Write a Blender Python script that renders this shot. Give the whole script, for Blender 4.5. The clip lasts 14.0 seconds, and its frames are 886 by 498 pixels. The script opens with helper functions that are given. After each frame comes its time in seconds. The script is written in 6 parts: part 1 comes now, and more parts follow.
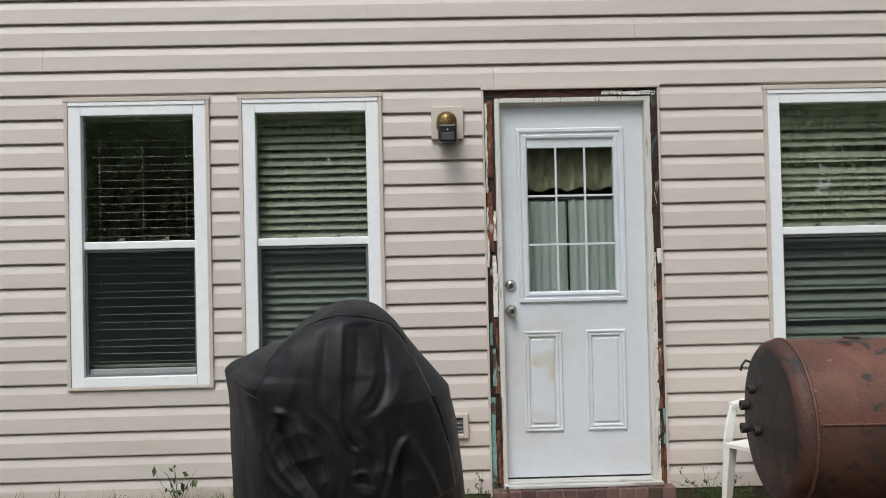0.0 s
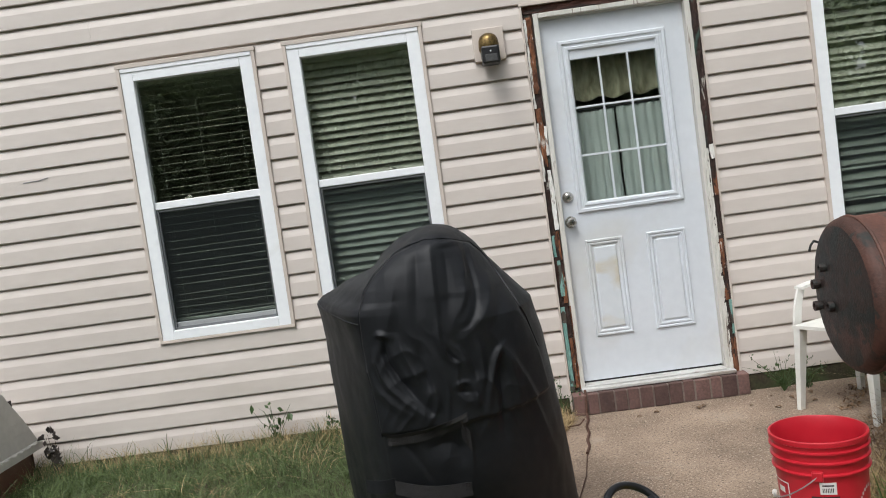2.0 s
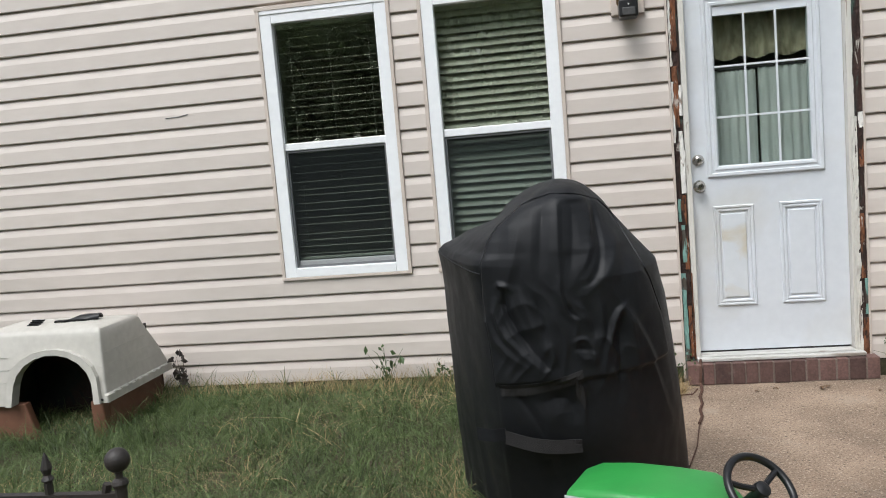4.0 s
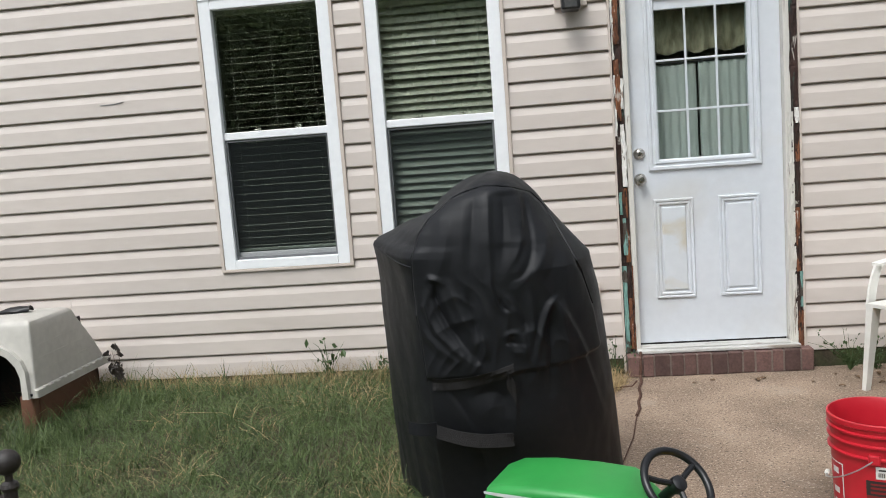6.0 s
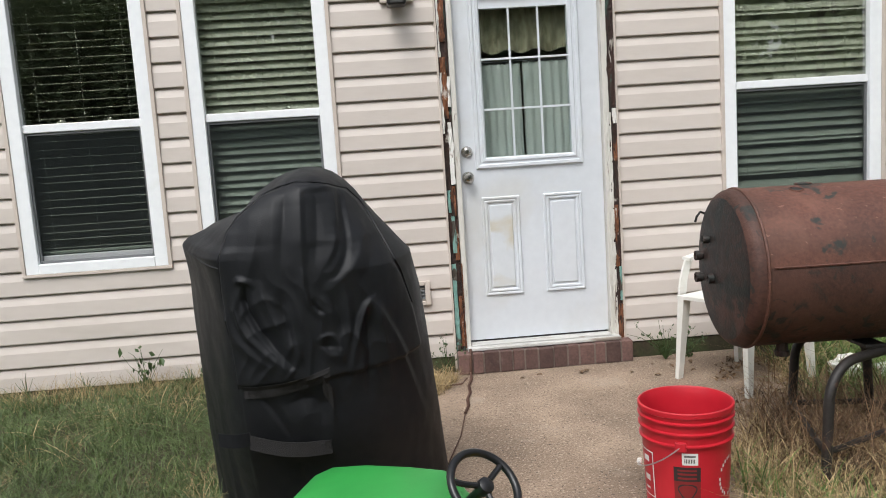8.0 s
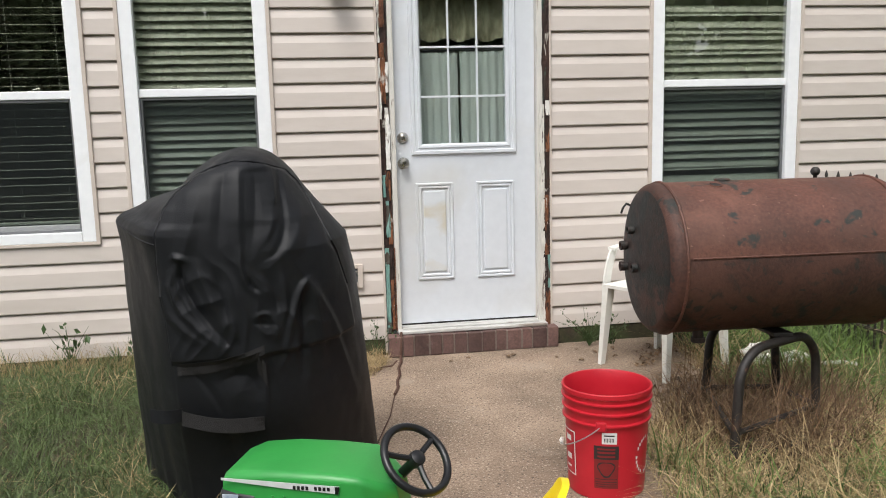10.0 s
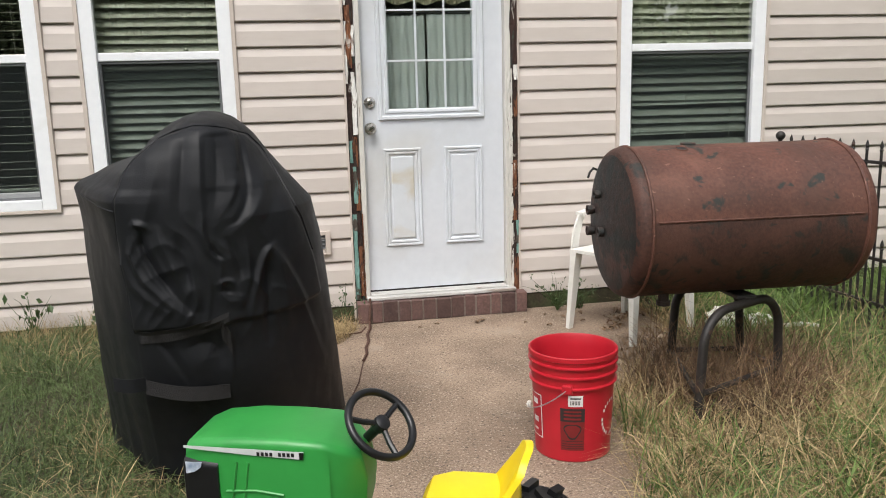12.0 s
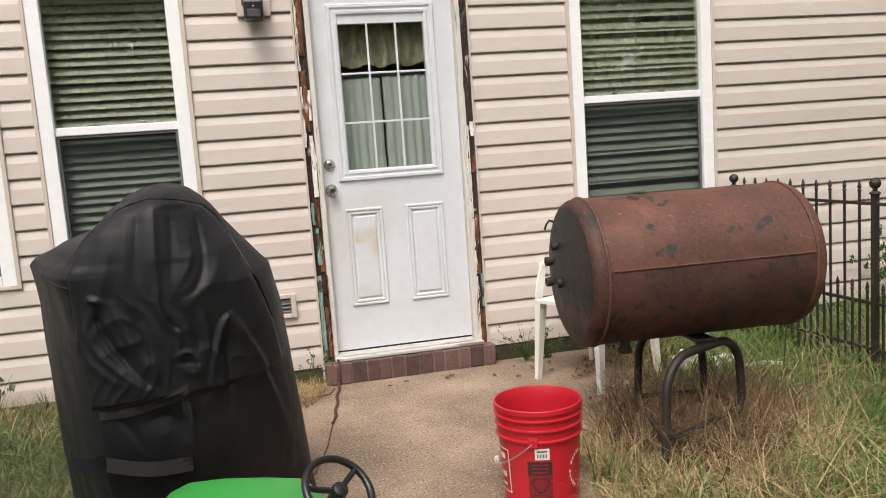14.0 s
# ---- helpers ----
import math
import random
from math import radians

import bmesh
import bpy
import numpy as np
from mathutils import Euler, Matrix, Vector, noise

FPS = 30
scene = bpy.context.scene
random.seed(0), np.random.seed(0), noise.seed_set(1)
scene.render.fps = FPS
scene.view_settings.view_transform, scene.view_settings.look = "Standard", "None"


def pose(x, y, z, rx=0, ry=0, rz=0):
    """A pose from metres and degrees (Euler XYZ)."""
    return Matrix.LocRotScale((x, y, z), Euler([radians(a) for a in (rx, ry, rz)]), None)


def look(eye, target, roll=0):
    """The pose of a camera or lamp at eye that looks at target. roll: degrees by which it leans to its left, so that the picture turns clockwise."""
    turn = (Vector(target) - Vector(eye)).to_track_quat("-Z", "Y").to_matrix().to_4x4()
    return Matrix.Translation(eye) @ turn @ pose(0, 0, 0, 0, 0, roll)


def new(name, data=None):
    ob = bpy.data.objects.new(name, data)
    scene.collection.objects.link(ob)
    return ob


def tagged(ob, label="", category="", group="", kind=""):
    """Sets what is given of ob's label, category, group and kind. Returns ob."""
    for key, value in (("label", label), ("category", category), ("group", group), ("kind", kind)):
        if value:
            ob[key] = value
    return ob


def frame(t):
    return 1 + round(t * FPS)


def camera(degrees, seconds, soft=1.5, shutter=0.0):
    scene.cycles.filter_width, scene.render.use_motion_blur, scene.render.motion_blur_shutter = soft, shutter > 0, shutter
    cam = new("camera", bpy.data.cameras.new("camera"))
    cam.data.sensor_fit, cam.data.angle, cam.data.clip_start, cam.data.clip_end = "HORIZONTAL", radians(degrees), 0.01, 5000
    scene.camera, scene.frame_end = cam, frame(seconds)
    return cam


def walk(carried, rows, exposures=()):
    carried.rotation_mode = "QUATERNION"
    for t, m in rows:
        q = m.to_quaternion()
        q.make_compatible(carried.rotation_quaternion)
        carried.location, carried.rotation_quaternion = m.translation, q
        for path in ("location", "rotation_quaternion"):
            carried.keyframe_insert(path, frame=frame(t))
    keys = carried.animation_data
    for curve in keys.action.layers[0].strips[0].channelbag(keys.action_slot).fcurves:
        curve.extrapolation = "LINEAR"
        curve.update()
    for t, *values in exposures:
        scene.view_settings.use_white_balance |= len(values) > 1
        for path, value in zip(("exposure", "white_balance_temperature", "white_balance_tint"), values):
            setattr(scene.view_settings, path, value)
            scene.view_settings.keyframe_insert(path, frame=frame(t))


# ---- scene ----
cam = camera(56.4, 14.0, 1.0)
METRES, EYE, TILT, LEAN, TURN = 1.092, 1.5, 0.0, 0.0, -1.1
PATH = [
    (0, (0.328, 0.167, 1.331), (0.372, 2.167, 1.363), -1.3),
    (0.5, (0.321, 0.134, 1.336), (0.447, 2.13, 1.333), -4.0),
    (1, (0.283, 0.096, 1.342), (0.475, 2.086, 1.309), -5.2),
    (1.5, (0.232, 0.066, 1.335), (0.373, 2.06, 1.276), -5.8),
    (2, (0.191, 0.045, 1.316), (0.136, 2.039, 1.182), -7.9),
    (2.5, (0.17, 0.049, 1.302), (-0.019, 2.029, 1.098), -7.9),
    (3, (0.145, 0.046, 1.308), (-0.121, 2.016, 1.095), -5.7),
    (3.2, (0.145, 0.055, 1.307), (-0.139, 2.024, 1.098), -5.3),
    (5.3, (0.16, 0.027, 1.302), (-0.196, 1.983, 1.081), -5.0),
    (5.5, (0.176, 0.048, 1.3), (-0.164, 2.005, 1.073), -4.7),
    (6, (0.225, 0.091, 1.298), (-0.006, 2.064, 1.06), -4.3),
    (6.5, (0.267, 0.143, 1.285), (0.188, 2.126, 1.044), -3.7),
    (7, (0.292, 0.165, 1.279), (0.309, 2.15, 1.036), -3.2),
    (7.5, (0.312, 0.179, 1.279), (0.393, 2.162, 1.031), -3.3),
    (8, (0.318, 0.186, 1.276), (0.455, 2.164, 1.012), -3.7),
    (8.5, (0.308, 0.166, 1.272), (0.502, 2.136, 0.985), -4.0),
    (10.8, (0.292, 0.117, 1.279), (0.633, 2.059, 0.948), -0.8),
    (11, (0.294, 0.123, 1.274), (0.641, 2.061, 0.928), -0.9),
    (11.5, (0.308, 0.131, 1.269), (0.668, 2.062, 0.895), -1.2),
    (12, (0.312, 0.131, 1.268), (0.679, 2.06, 0.884), -1.5),
    (12.5, (0.347, 0.136, 1.271), (0.74, 2.063, 0.908), -2.7),
    (13, (0.382, 0.11, 1.294), (0.847, 2.036, 1.02), -4.1),
    (13.5, (0.385, 0.1, 1.297), (0.897, 2.017, 1.051), -4.1),
    (14, (0.364, 0.096, 1.291), (0.8, 2.03, 1.029), -4.0),
]
walk(cam, [(t, look(eye, target, roll)) for t, eye, target, roll in PATH], [(0.0, 0.25, 6280, 8), (0.5, 0.16, 6280, 8), (1.0, 0.25, 6260, 8), (1.5, 0.33, 6250, 8), (3.0, 0.50, 6180, 8), (5.5, 0.50, 6180, 8), (7.5, 0.52, 6320, 9), (8.5, 0.63, 6280, 9), (11.0, 0.56, 6500, 10), (12.0, 0.58, 6480, 10), (12.5, 0.84, 6380, 9), (13.0, 0.77, 6560, 10), (13.5, 0.70, 6950, 13), (14.0, 0.66, 6900, 13)])

# ---- daylight: bright overcast sky, very soft high sun ----
SUN_UP, SUN_ROUND = 58.0, 205.0
world = bpy.data.worlds.new("overcast_sky")
scene.world = world
world.use_nodes = True
wn = world.node_tree.nodes
sky = wn.new("ShaderNodeTexSky")
sky.sky_type = "NISHITA"
sky.sun_disc = False
sky.sun_elevation, sky.sun_rotation = radians(SUN_UP), radians(SUN_ROUND)
sky.dust_density, sky.air_density = 4.0, 1.0
soften = wn.new("ShaderNodeHueSaturation")
soften.inputs["Saturation"].default_value = 0.25
world.node_tree.links.new(sky.outputs["Color"], soften.inputs["Color"])
world.node_tree.links.new(soften.outputs["Color"], wn["Background"].inputs["Color"])
wn["Background"].inputs["Strength"].default_value = 0.145
sun_data = bpy.data.lights.new("sun", "SUN")
sun_data.energy, sun_data.angle, sun_data.color = 1.3, radians(25), (1.0, 0.96, 0.9)
sun = new("sun", sun_data)
sx, sy = math.sin(radians(SUN_ROUND)), math.cos(radians(SUN_ROUND))
sun.matrix_world = look((0, 0, 20), (-sx * 10, -sy * 10, 20 - 10 * math.tan(radians(SUN_UP))))

# ---- materials ----


def surface(name, low, high, rough=0.6, metal=0.0, size=3.0, grain=60.0, bump=0.15, bump_size=150.0, spots=(), vary=0.0, island=False,
            stretch=(1, 1, 1), gloss=0.5):
    """Colour between low and high at two scales, fine relief, and stains: rows of (colour, size, start, end, amount)."""
    m = bpy.data.materials.new(name)
    m.use_nodes = True
    n, l = m.node_tree.nodes, m.node_tree.links
    b = n["Principled BSDF"]
    geo = n.new("ShaderNodeNewGeometry")
    mp = n.new("ShaderNodeMapping")
    mp.inputs["Scale"].default_value = stretch
    l.new(geo.outputs["Position"], mp.inputs["Vector"])

    def cloud(scale, detail=4.0, twist=0.0):
        t = n.new("ShaderNodeTexNoise")
        t.inputs["Distortion"].default_value = twist
        t.inputs["Scale"].default_value, t.inputs["Detail"].default_value = scale, detail
        l.new(mp.outputs["Vector"], t.inputs["Vector"])
        return t.outputs["Fac"]

    def mix(fac, a, c):
        x = n.new("ShaderNodeMix")
        x.data_type = "RGBA"
        for sock, v in ((x.inputs[0], fac), (x.inputs[6], a), (x.inputs[7], c)):
            if isinstance(v, (int, float)):
                sock.default_value = v
            elif isinstance(v, tuple):
                sock.default_value = (*v, 1)
            else:
                l.new(v, sock)
        return x.outputs[2]

    def band(fac, lo, hi, top=1.0):
        r = n.new("ShaderNodeMapRange")
        r.inputs[1].default_value, r.inputs[2].default_value, r.inputs[4].default_value = lo, hi, top
        l.new(fac, r.inputs[0])
        return r.outputs[0]

    add = n.new("ShaderNodeMath")
    add.operation = "MULTIPLY_ADD"
    l.new(cloud(grain, 6.0), add.inputs[0])
    add.inputs[1].default_value = 0.5
    half = n.new("ShaderNodeMath")
    half.operation = "MULTIPLY"
    l.new(cloud(size), half.inputs[0])
    half.inputs[1].default_value = 0.5
    l.new(half.outputs[0], add.inputs[2])
    col = mix(band(add.outputs[0], 0.34, 0.66), low, high)
    if island:
        col = mix(0.68, col, mix(geo.outputs["Random Per Island"], low, high))
    for colour, scale, lo, hi, amount in spots:
        col = mix(band(cloud(scale, 8.0, 0.6), lo, hi, amount), col, colour)
    if vary:
        info = n.new("ShaderNodeObjectInfo")
        hsv = n.new("ShaderNodeHueSaturation")
        l.new(col, hsv.inputs["Color"])
        r = n.new("ShaderNodeMapRange")
        r.inputs[3].default_value, r.inputs[4].default_value = 1 - vary, 1 + vary
        l.new(info.outputs["Random"], r.inputs[0])
        l.new(r.outputs[0], hsv.inputs["Value"])
        col = hsv.outputs["Color"]
    l.new(col, b.inputs["Base Color"])
    rr = n.new("ShaderNodeMapRange")
    rr.inputs[3].default_value, rr.inputs[4].default_value = max(0.02, rough - 0.12), min(1, rough + 0.12)
    l.new(cloud(grain * 0.4), rr.inputs[0])
    l.new(rr.outputs[0], b.inputs["Roughness"])
    b.inputs["Metallic"].default_value = metal
    b.inputs["Specular IOR Level"].default_value = gloss
    if bump:
        bp = n.new("ShaderNodeBump")
        bp.inputs["Strength"].default_value, bp.inputs["Distance"].default_value = bump, 0.004
        l.new(cloud(bump_size, 6.0), bp.inputs["Height"])
        l.new(bp.outputs["Normal"], b.inputs["Normal"])
    return m


def pane_glass(name, tint, share):
    m = bpy.data.materials.new(name)
    m.use_nodes = True
    n, l = m.node_tree.nodes, m.node_tree.links
    n.remove(n["Principled BSDF"])
    clear, shine, mx = (n.new("ShaderNodeBsdfTransparent"), n.new("ShaderNodeBsdfGlossy"), n.new("ShaderNodeMixShader"))
    clear.inputs["Color"].default_value = (*tint, 1)
    shine.inputs["Roughness"].default_value = 0.01
    mx.inputs[0].default_value = share
    l.new(clear.outputs[0], mx.inputs[1])
    l.new(shine.outputs[0], mx.inputs[2])
    l.new(mx.outputs[0], n["Material Output"].inputs["Surface"])
    return m


SIDING = surface("vinyl_siding", (0.548, 0.490, 0.446), (0.602, 0.544, 0.500), 0.5, size=1.2, grain=25, bump=0.12, bump_size=90, vary=0.025,
                 stretch=(0.25, 1, 1), spots=[((0.36, 0.32, 0.27), 2.2, 0.60, 0.80, 0.35)])
TRIM = surface("vinyl_trim", (0.52, 0.45, 0.40), (0.58, 0.51, 0.45), 0.5, grain=30, bump=0.05)
WHITE = surface("white_vinyl", (0.80, 0.815, 0.84), (0.86, 0.875, 0.89), 0.4, grain=30, bump=0.04, spots=[((0.55, 0.54, 0.50), 6, 0.62, 0.8, 0.35)])
DOOR = surface("white_door_paint", (0.60, 0.63, 0.67), (0.66, 0.69, 0.73), 0.38, size=1.5, grain=20, bump=0.06, bump_size=60,
               spots=[((0.50, 0.47, 0.40), 1.7, 0.52, 0.74, 0.45)])
DOORPANEL = surface("stained_door_paint", (0.60, 0.63, 0.66), (0.66, 0.69, 0.72), 0.38, size=2, grain=20, bump=0.06,
                    spots=[((0.50, 0.43, 0.29), 4.5, 0.50, 0.66, 0.65)])
PEEL = surface("peeling_white_paint", (0.70, 0.68, 0.64), (0.80, 0.79, 0.76), 0.6, grain=50, bump=0.4, bump_size=60, stretch=(3, 3, 0.6),
               spots=[((0.16, 0.10, 0.07), 14, 0.56, 0.62, 0.9)])
WORN = surface("worn_white_paint", (0.42, 0.41, 0.39), (0.60, 0.59, 0.57), 0.55, size=6, grain=60, bump=0.2, stretch=(0.6, 3, 3),
               spots=[((0.20, 0.15, 0.11), 9, 0.60, 0.66, 0.7)])
CREAM = surface("cracked_cream_paint", (0.56, 0.54, 0.49), (0.68, 0.66, 0.61), 0.6, grain=50, bump=0.5, bump_size=70, stretch=(6, 6, 0.5),
                spots=[((0.22, 0.17, 0.13), 9, 0.63, 0.67, 0.75)])
ROTBROWN = surface("brown_rotten_wood", (0.045, 0.022, 0.016), (0.13, 0.048, 0.032), 0.85, size=8, grain=60, bump=1.0, bump_size=80, stretch=(0.5, 2.5, 2.5),
                   spots=[((0.02, 0.015, 0.012), 5, 0.56, 0.64, 0.8)])
RUSTWOOD = surface("orange_rotten_wood", (0.055, 0.022, 0.012), (0.27, 0.105, 0.045), 0.9, size=8, grain=60, bump=1.0, bump_size=80, stretch=(2.5, 2.5, 0.7),
                   spots=[((0.018, 0.012, 0.010), 12, 0.54, 0.60, 0.9), ((0.55, 0.50, 0.45), 16, 0.64, 0.68, 0.8)])
TEAL = surface("flaking_teal_paint", (0.13, 0.27, 0.24), (0.25, 0.42, 0.38), 0.6, size=8, grain=60, bump=0.6, bump_size=70, stretch=(2, 2, 0.7),
               spots=[((0.06, 0.03, 0.02), 13, 0.54, 0.58, 0.9)])
ROTDARK = surface("dark_rotten_wood", (0.012, 0.009, 0.008), (0.06, 0.028, 0.02), 0.9, size=8, grain=60, bump=1.0, bump_size=80, stretch=(2.5, 2.5, 0.5),
                  spots=[((0.06, 0.11, 0.09), 7, 0.58, 0.64, 0.8), ((0.45, 0.42, 0.38), 12, 0.66, 0.70, 0.9)])
BRICK = surface("dark_red_brick", (0.085, 0.048, 0.042), (0.155, 0.088, 0.076), 0.85, size=15, grain=90, bump=0.8, vary=0.38,
                spots=[((0.30, 0.24, 0.20), 12, 0.62, 0.75, 0.5)])
MORTAR = surface("mortar", (0.13, 0.10, 0.085), (0.21, 0.17, 0.145), 0.95, grain=120, bump=0.6)
CONCRETE = surface("aggregate_concrete", (0.125, 0.088, 0.061), (0.43, 0.318, 0.232), 0.9, size=2.2, grain=140, bump=0.8, bump_size=220,
                   spots=[((0.12, 0.085, 0.060), 1.1, 0.50, 0.70, 0.62), ((0.56, 0.46, 0.36), 100, 0.57, 0.66, 0.6), ((0.045, 0.032, 0.023), 90, 0.57, 0.65, 0.7), ((0.36, 0.30, 0.24), 3.5, 0.62, 0.74, 0.5)])
SOIL = surface("soil", (0.028, 0.021, 0.013), (0.085, 0.064, 0.038), 0.95, size=2.5, grain=60, bump=1.0, bump_size=60,
               spots=[((0.05, 0.075, 0.02), 3, 0.45, 0.6, 0.7)])
GREEN = surface("green_grass", (0.014, 0.032, 0.010), (0.200, 0.268, 0.098), 0.55, size=1.5, grain=30, bump=0, island=True)
LUSH = surface("bright_green_grass", (0.016, 0.042, 0.008), (0.260, 0.385, 0.105), 0.6, size=1.5, grain=30, bump=0, island=True)
STRAW = surface("dry_grass", (0.10, 0.062, 0.026), (0.68, 0.52, 0.28), 0.7, size=1.5, grain=30, bump=0, island=True)
DEAD = surface("dead_vine", (0.030, 0.018, 0.011), (0.33, 0.205, 0.115), 0.85, size=3, grain=40, bump=0, island=True)
LEAF = surface("weed_leaf", (0.03, 0.065, 0.02), (0.10, 0.145, 0.05), 0.5, size=6, grain=60, bump=0, island=True)
PURPLE = surface("purple_leaf", (0.035, 0.03, 0.03), (0.09, 0.07, 0.06), 0.5, size=6, grain=60, bump=0)
BARK = surface("bark", (0.05, 0.035, 0.025), (0.13, 0.10, 0.07), 0.9, grain=40, bump=1.0, stretch=(3, 3, 0.5))
COVER = surface("black_polyester", (0.0062, 0.0068, 0.0085), (0.0105, 0.0113, 0.0135), 0.55, size=4, grain=40, bump=0.2, bump_size=260, gloss=0.27)
WEBBING = surface("dark_webbing", (0.008, 0.0072, 0.0075), (0.014, 0.0125, 0.013), 0.8, grain=120, bump=0.4, bump_size=400)
RUST = surface("rusty_steel", (0.070, 0.027, 0.018), (0.150, 0.060, 0.040), 0.66, metal=0.1, size=3, grain=80, bump=0.4, bump_size=140,
               spots=[((0.20, 0.092, 0.062), 5, 0.56, 0.74, 0.5), ((0.055, 0.028, 0.020), 2.1, 0.48, 0.64, 0.6), ((0.013, 0.024, 0.022), 11, 0.610, 0.665, 0.9), ((0.30, 0.17, 0.12), 60, 0.66, 0.72, 0.5)])
# darker copy of the rust: underside shade put into the colour, plus sooty patches
SHADED_RUST = surface("shaded_rusty_steel", (0.036, 0.016, 0.011), (0.086, 0.036, 0.025), 0.68, metal=0.1, size=3, grain=70, bump=0.45, bump_size=120,
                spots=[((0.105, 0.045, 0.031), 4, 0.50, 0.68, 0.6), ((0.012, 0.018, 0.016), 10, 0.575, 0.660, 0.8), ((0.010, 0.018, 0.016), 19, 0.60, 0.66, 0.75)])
# soot on the tank's end; also the painted shade inside the dog house
SOOT_AND_SHADE = surface("sooty_steel_and_shade", (0.014, 0.011, 0.010), (0.042, 0.022, 0.017), 0.62, metal=0.1, size=5, grain=70, bump=0.5, bump_size=110,
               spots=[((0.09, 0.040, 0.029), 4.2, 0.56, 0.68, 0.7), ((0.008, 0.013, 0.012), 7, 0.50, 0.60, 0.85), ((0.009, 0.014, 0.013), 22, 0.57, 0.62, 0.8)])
IRON = surface("black_wrought_iron", (0.010, 0.009, 0.009), (0.028, 0.022, 0.019), 0.55, grain=80, bump=0.3, spots=[((0.09, 0.045, 0.03), 16, 0.58, 0.70, 0.6)])
RED = surface("red_plastic", (0.42, 0.010, 0.021), (0.48, 0.015, 0.027), 0.38, grain=20, bump=0.05)
LABELW = surface("white_label", (0.62, 0.62, 0.60), (0.70, 0.70, 0.68), 0.5, bump=0)
LABELK = surface("black_label", (0.02, 0.016, 0.016), (0.03, 0.022, 0.022), 0.5, bump=0)
LABELR = surface("dark_red_print", (0.16, 0.01, 0.012), (0.2, 0.015, 0.015), 0.5, bump=0)
STEEL = surface("brushed_nickel", (0.42, 0.40, 0.37), (0.55, 0.53, 0.50), 0.28, metal=1.0, grain=60, bump=0.05)
WIRE = surface("galvanised_wire", (0.4, 0.4, 0.4), (0.5, 0.5, 0.5), 0.4, metal=0.9, bump=0)
BRASS = surface("aged_brass", (0.07, 0.045, 0.02), (0.26, 0.18, 0.07), 0.35, metal=0.9, size=20, grain=80, bump=0.1)
BLACK = surface("black_plastic", (0.005, 0.005, 0.006), (0.010, 0.010, 0.011), 0.34, grain=60, bump=0.05)
LENS = surface("grey_sensor_lens", (0.05, 0.05, 0.05), (0.09, 0.09, 0.09), 0.2, bump=0)
CHAIRW = surface("white_resin", (0.66, 0.65, 0.60), (0.76, 0.75, 0.71), 0.45, grain=30, bump=0.06, spots=[((0.45, 0.42, 0.34), 7, 0.58, 0.75, 0.5)])
TGREEN = surface("green_toy_plastic", (0.026, 0.24, 0.045), (0.034, 0.29, 0.055), 0.36, grain=15, bump=0.04)
TYELLOW = surface("yellow_toy_plastic", (0.78, 0.56, 0.004), (0.86, 0.64, 0.008), 0.4, grain=15, bump=0.04)
SILVER = surface("silver_sticker", (0.5, 0.52, 0.52), (0.62, 0.64, 0.64), 0.35, bump=0)
BLUEGREY = surface("headlight_sticker", (0.20, 0.26, 0.36), (0.62, 0.66, 0.72), 0.3, size=60, grain=90, bump=0)
ROOFP = surface("beige_grey_plastic", (0.43, 0.41, 0.375), (0.52, 0.50, 0.455), 0.55, grain=25, bump=0.12, spots=[((0.33, 0.31, 0.27), 5, 0.58, 0.78, 0.4)])
BASEP = surface("brown_red_plastic", (0.122, 0.052, 0.030), (0.173, 0.080, 0.048), 0.6, grain=25, bump=0.12)
BLINDW = surface("blind_slat", (0.46, 0.46, 0.40), (0.52, 0.52, 0.46), 0.5, bump=0)
BLINDD = surface("dull_blind_slat", (0.40, 0.39, 0.34), (0.46, 0.45, 0.39), 0.5, bump=0)
VALANCE = surface("patterned_valance", (0.10, 0.085, 0.045), (0.42, 0.38, 0.27), 0.9, size=9, grain=22, bump=0.2, stretch=(1.6, 1, 0.7))
SHEER = surface("pale_curtain", (0.42, 0.44, 0.42), (0.54, 0.56, 0.54), 0.9, grain=40, bump=0.2, stretch=(3, 1, 0.3))
INNER = surface("indoor_paint", (0.44, 0.41, 0.36), (0.50, 0.47, 0.42), 0.8, bump=0)
DARKSCREEN = surface("screen_frame", (0.10, 0.105, 0.11), (0.15, 0.155, 0.16), 0.5, bump=0)
CORD = surface("rusty_chain", (0.06, 0.03, 0.02), (0.14, 0.07, 0.05), 0.8, metal=0.3, grain=200, bump=0.6)
GLASS = pane_glass("window_glass", (0.88, 0.91, 0.87), 0.20)
MESH = bpy.data.materials.new("insect_screen")
MESH.use_nodes = True
mesh_nodes = MESH.node_tree.nodes
mesh_mix, mesh_clear = mesh_nodes.new("ShaderNodeMixShader"), mesh_nodes.new("ShaderNodeBsdfTransparent")
mesh_nodes["Principled BSDF"].inputs["Base Color"].default_value = (0.020, 0.024, 0.025, 1)
mesh_nodes["Principled BSDF"].inputs["Roughness"].default_value = 0.8
mesh_nodes["Principled BSDF"].inputs["Specular IOR Level"].default_value = 0.1
mesh_mix.inputs[0].default_value = 0.46
MESH.node_tree.links.new(mesh_clear.outputs[0], mesh_mix.inputs[1])
MESH.node_tree.links.new(mesh_nodes["Principled BSDF"].outputs[0], mesh_mix.inputs[2])
MESH.node_tree.links.new(mesh_mix.outputs[0], mesh_nodes["Material Output"].inputs["Surface"])
GLASSB = pane_glass("screened_window_glass", (0.84, 0.90, 0.88), 0.06)
GLASSD = pane_glass("door_glass", (0.86, 0.90, 0.88), 0.05)
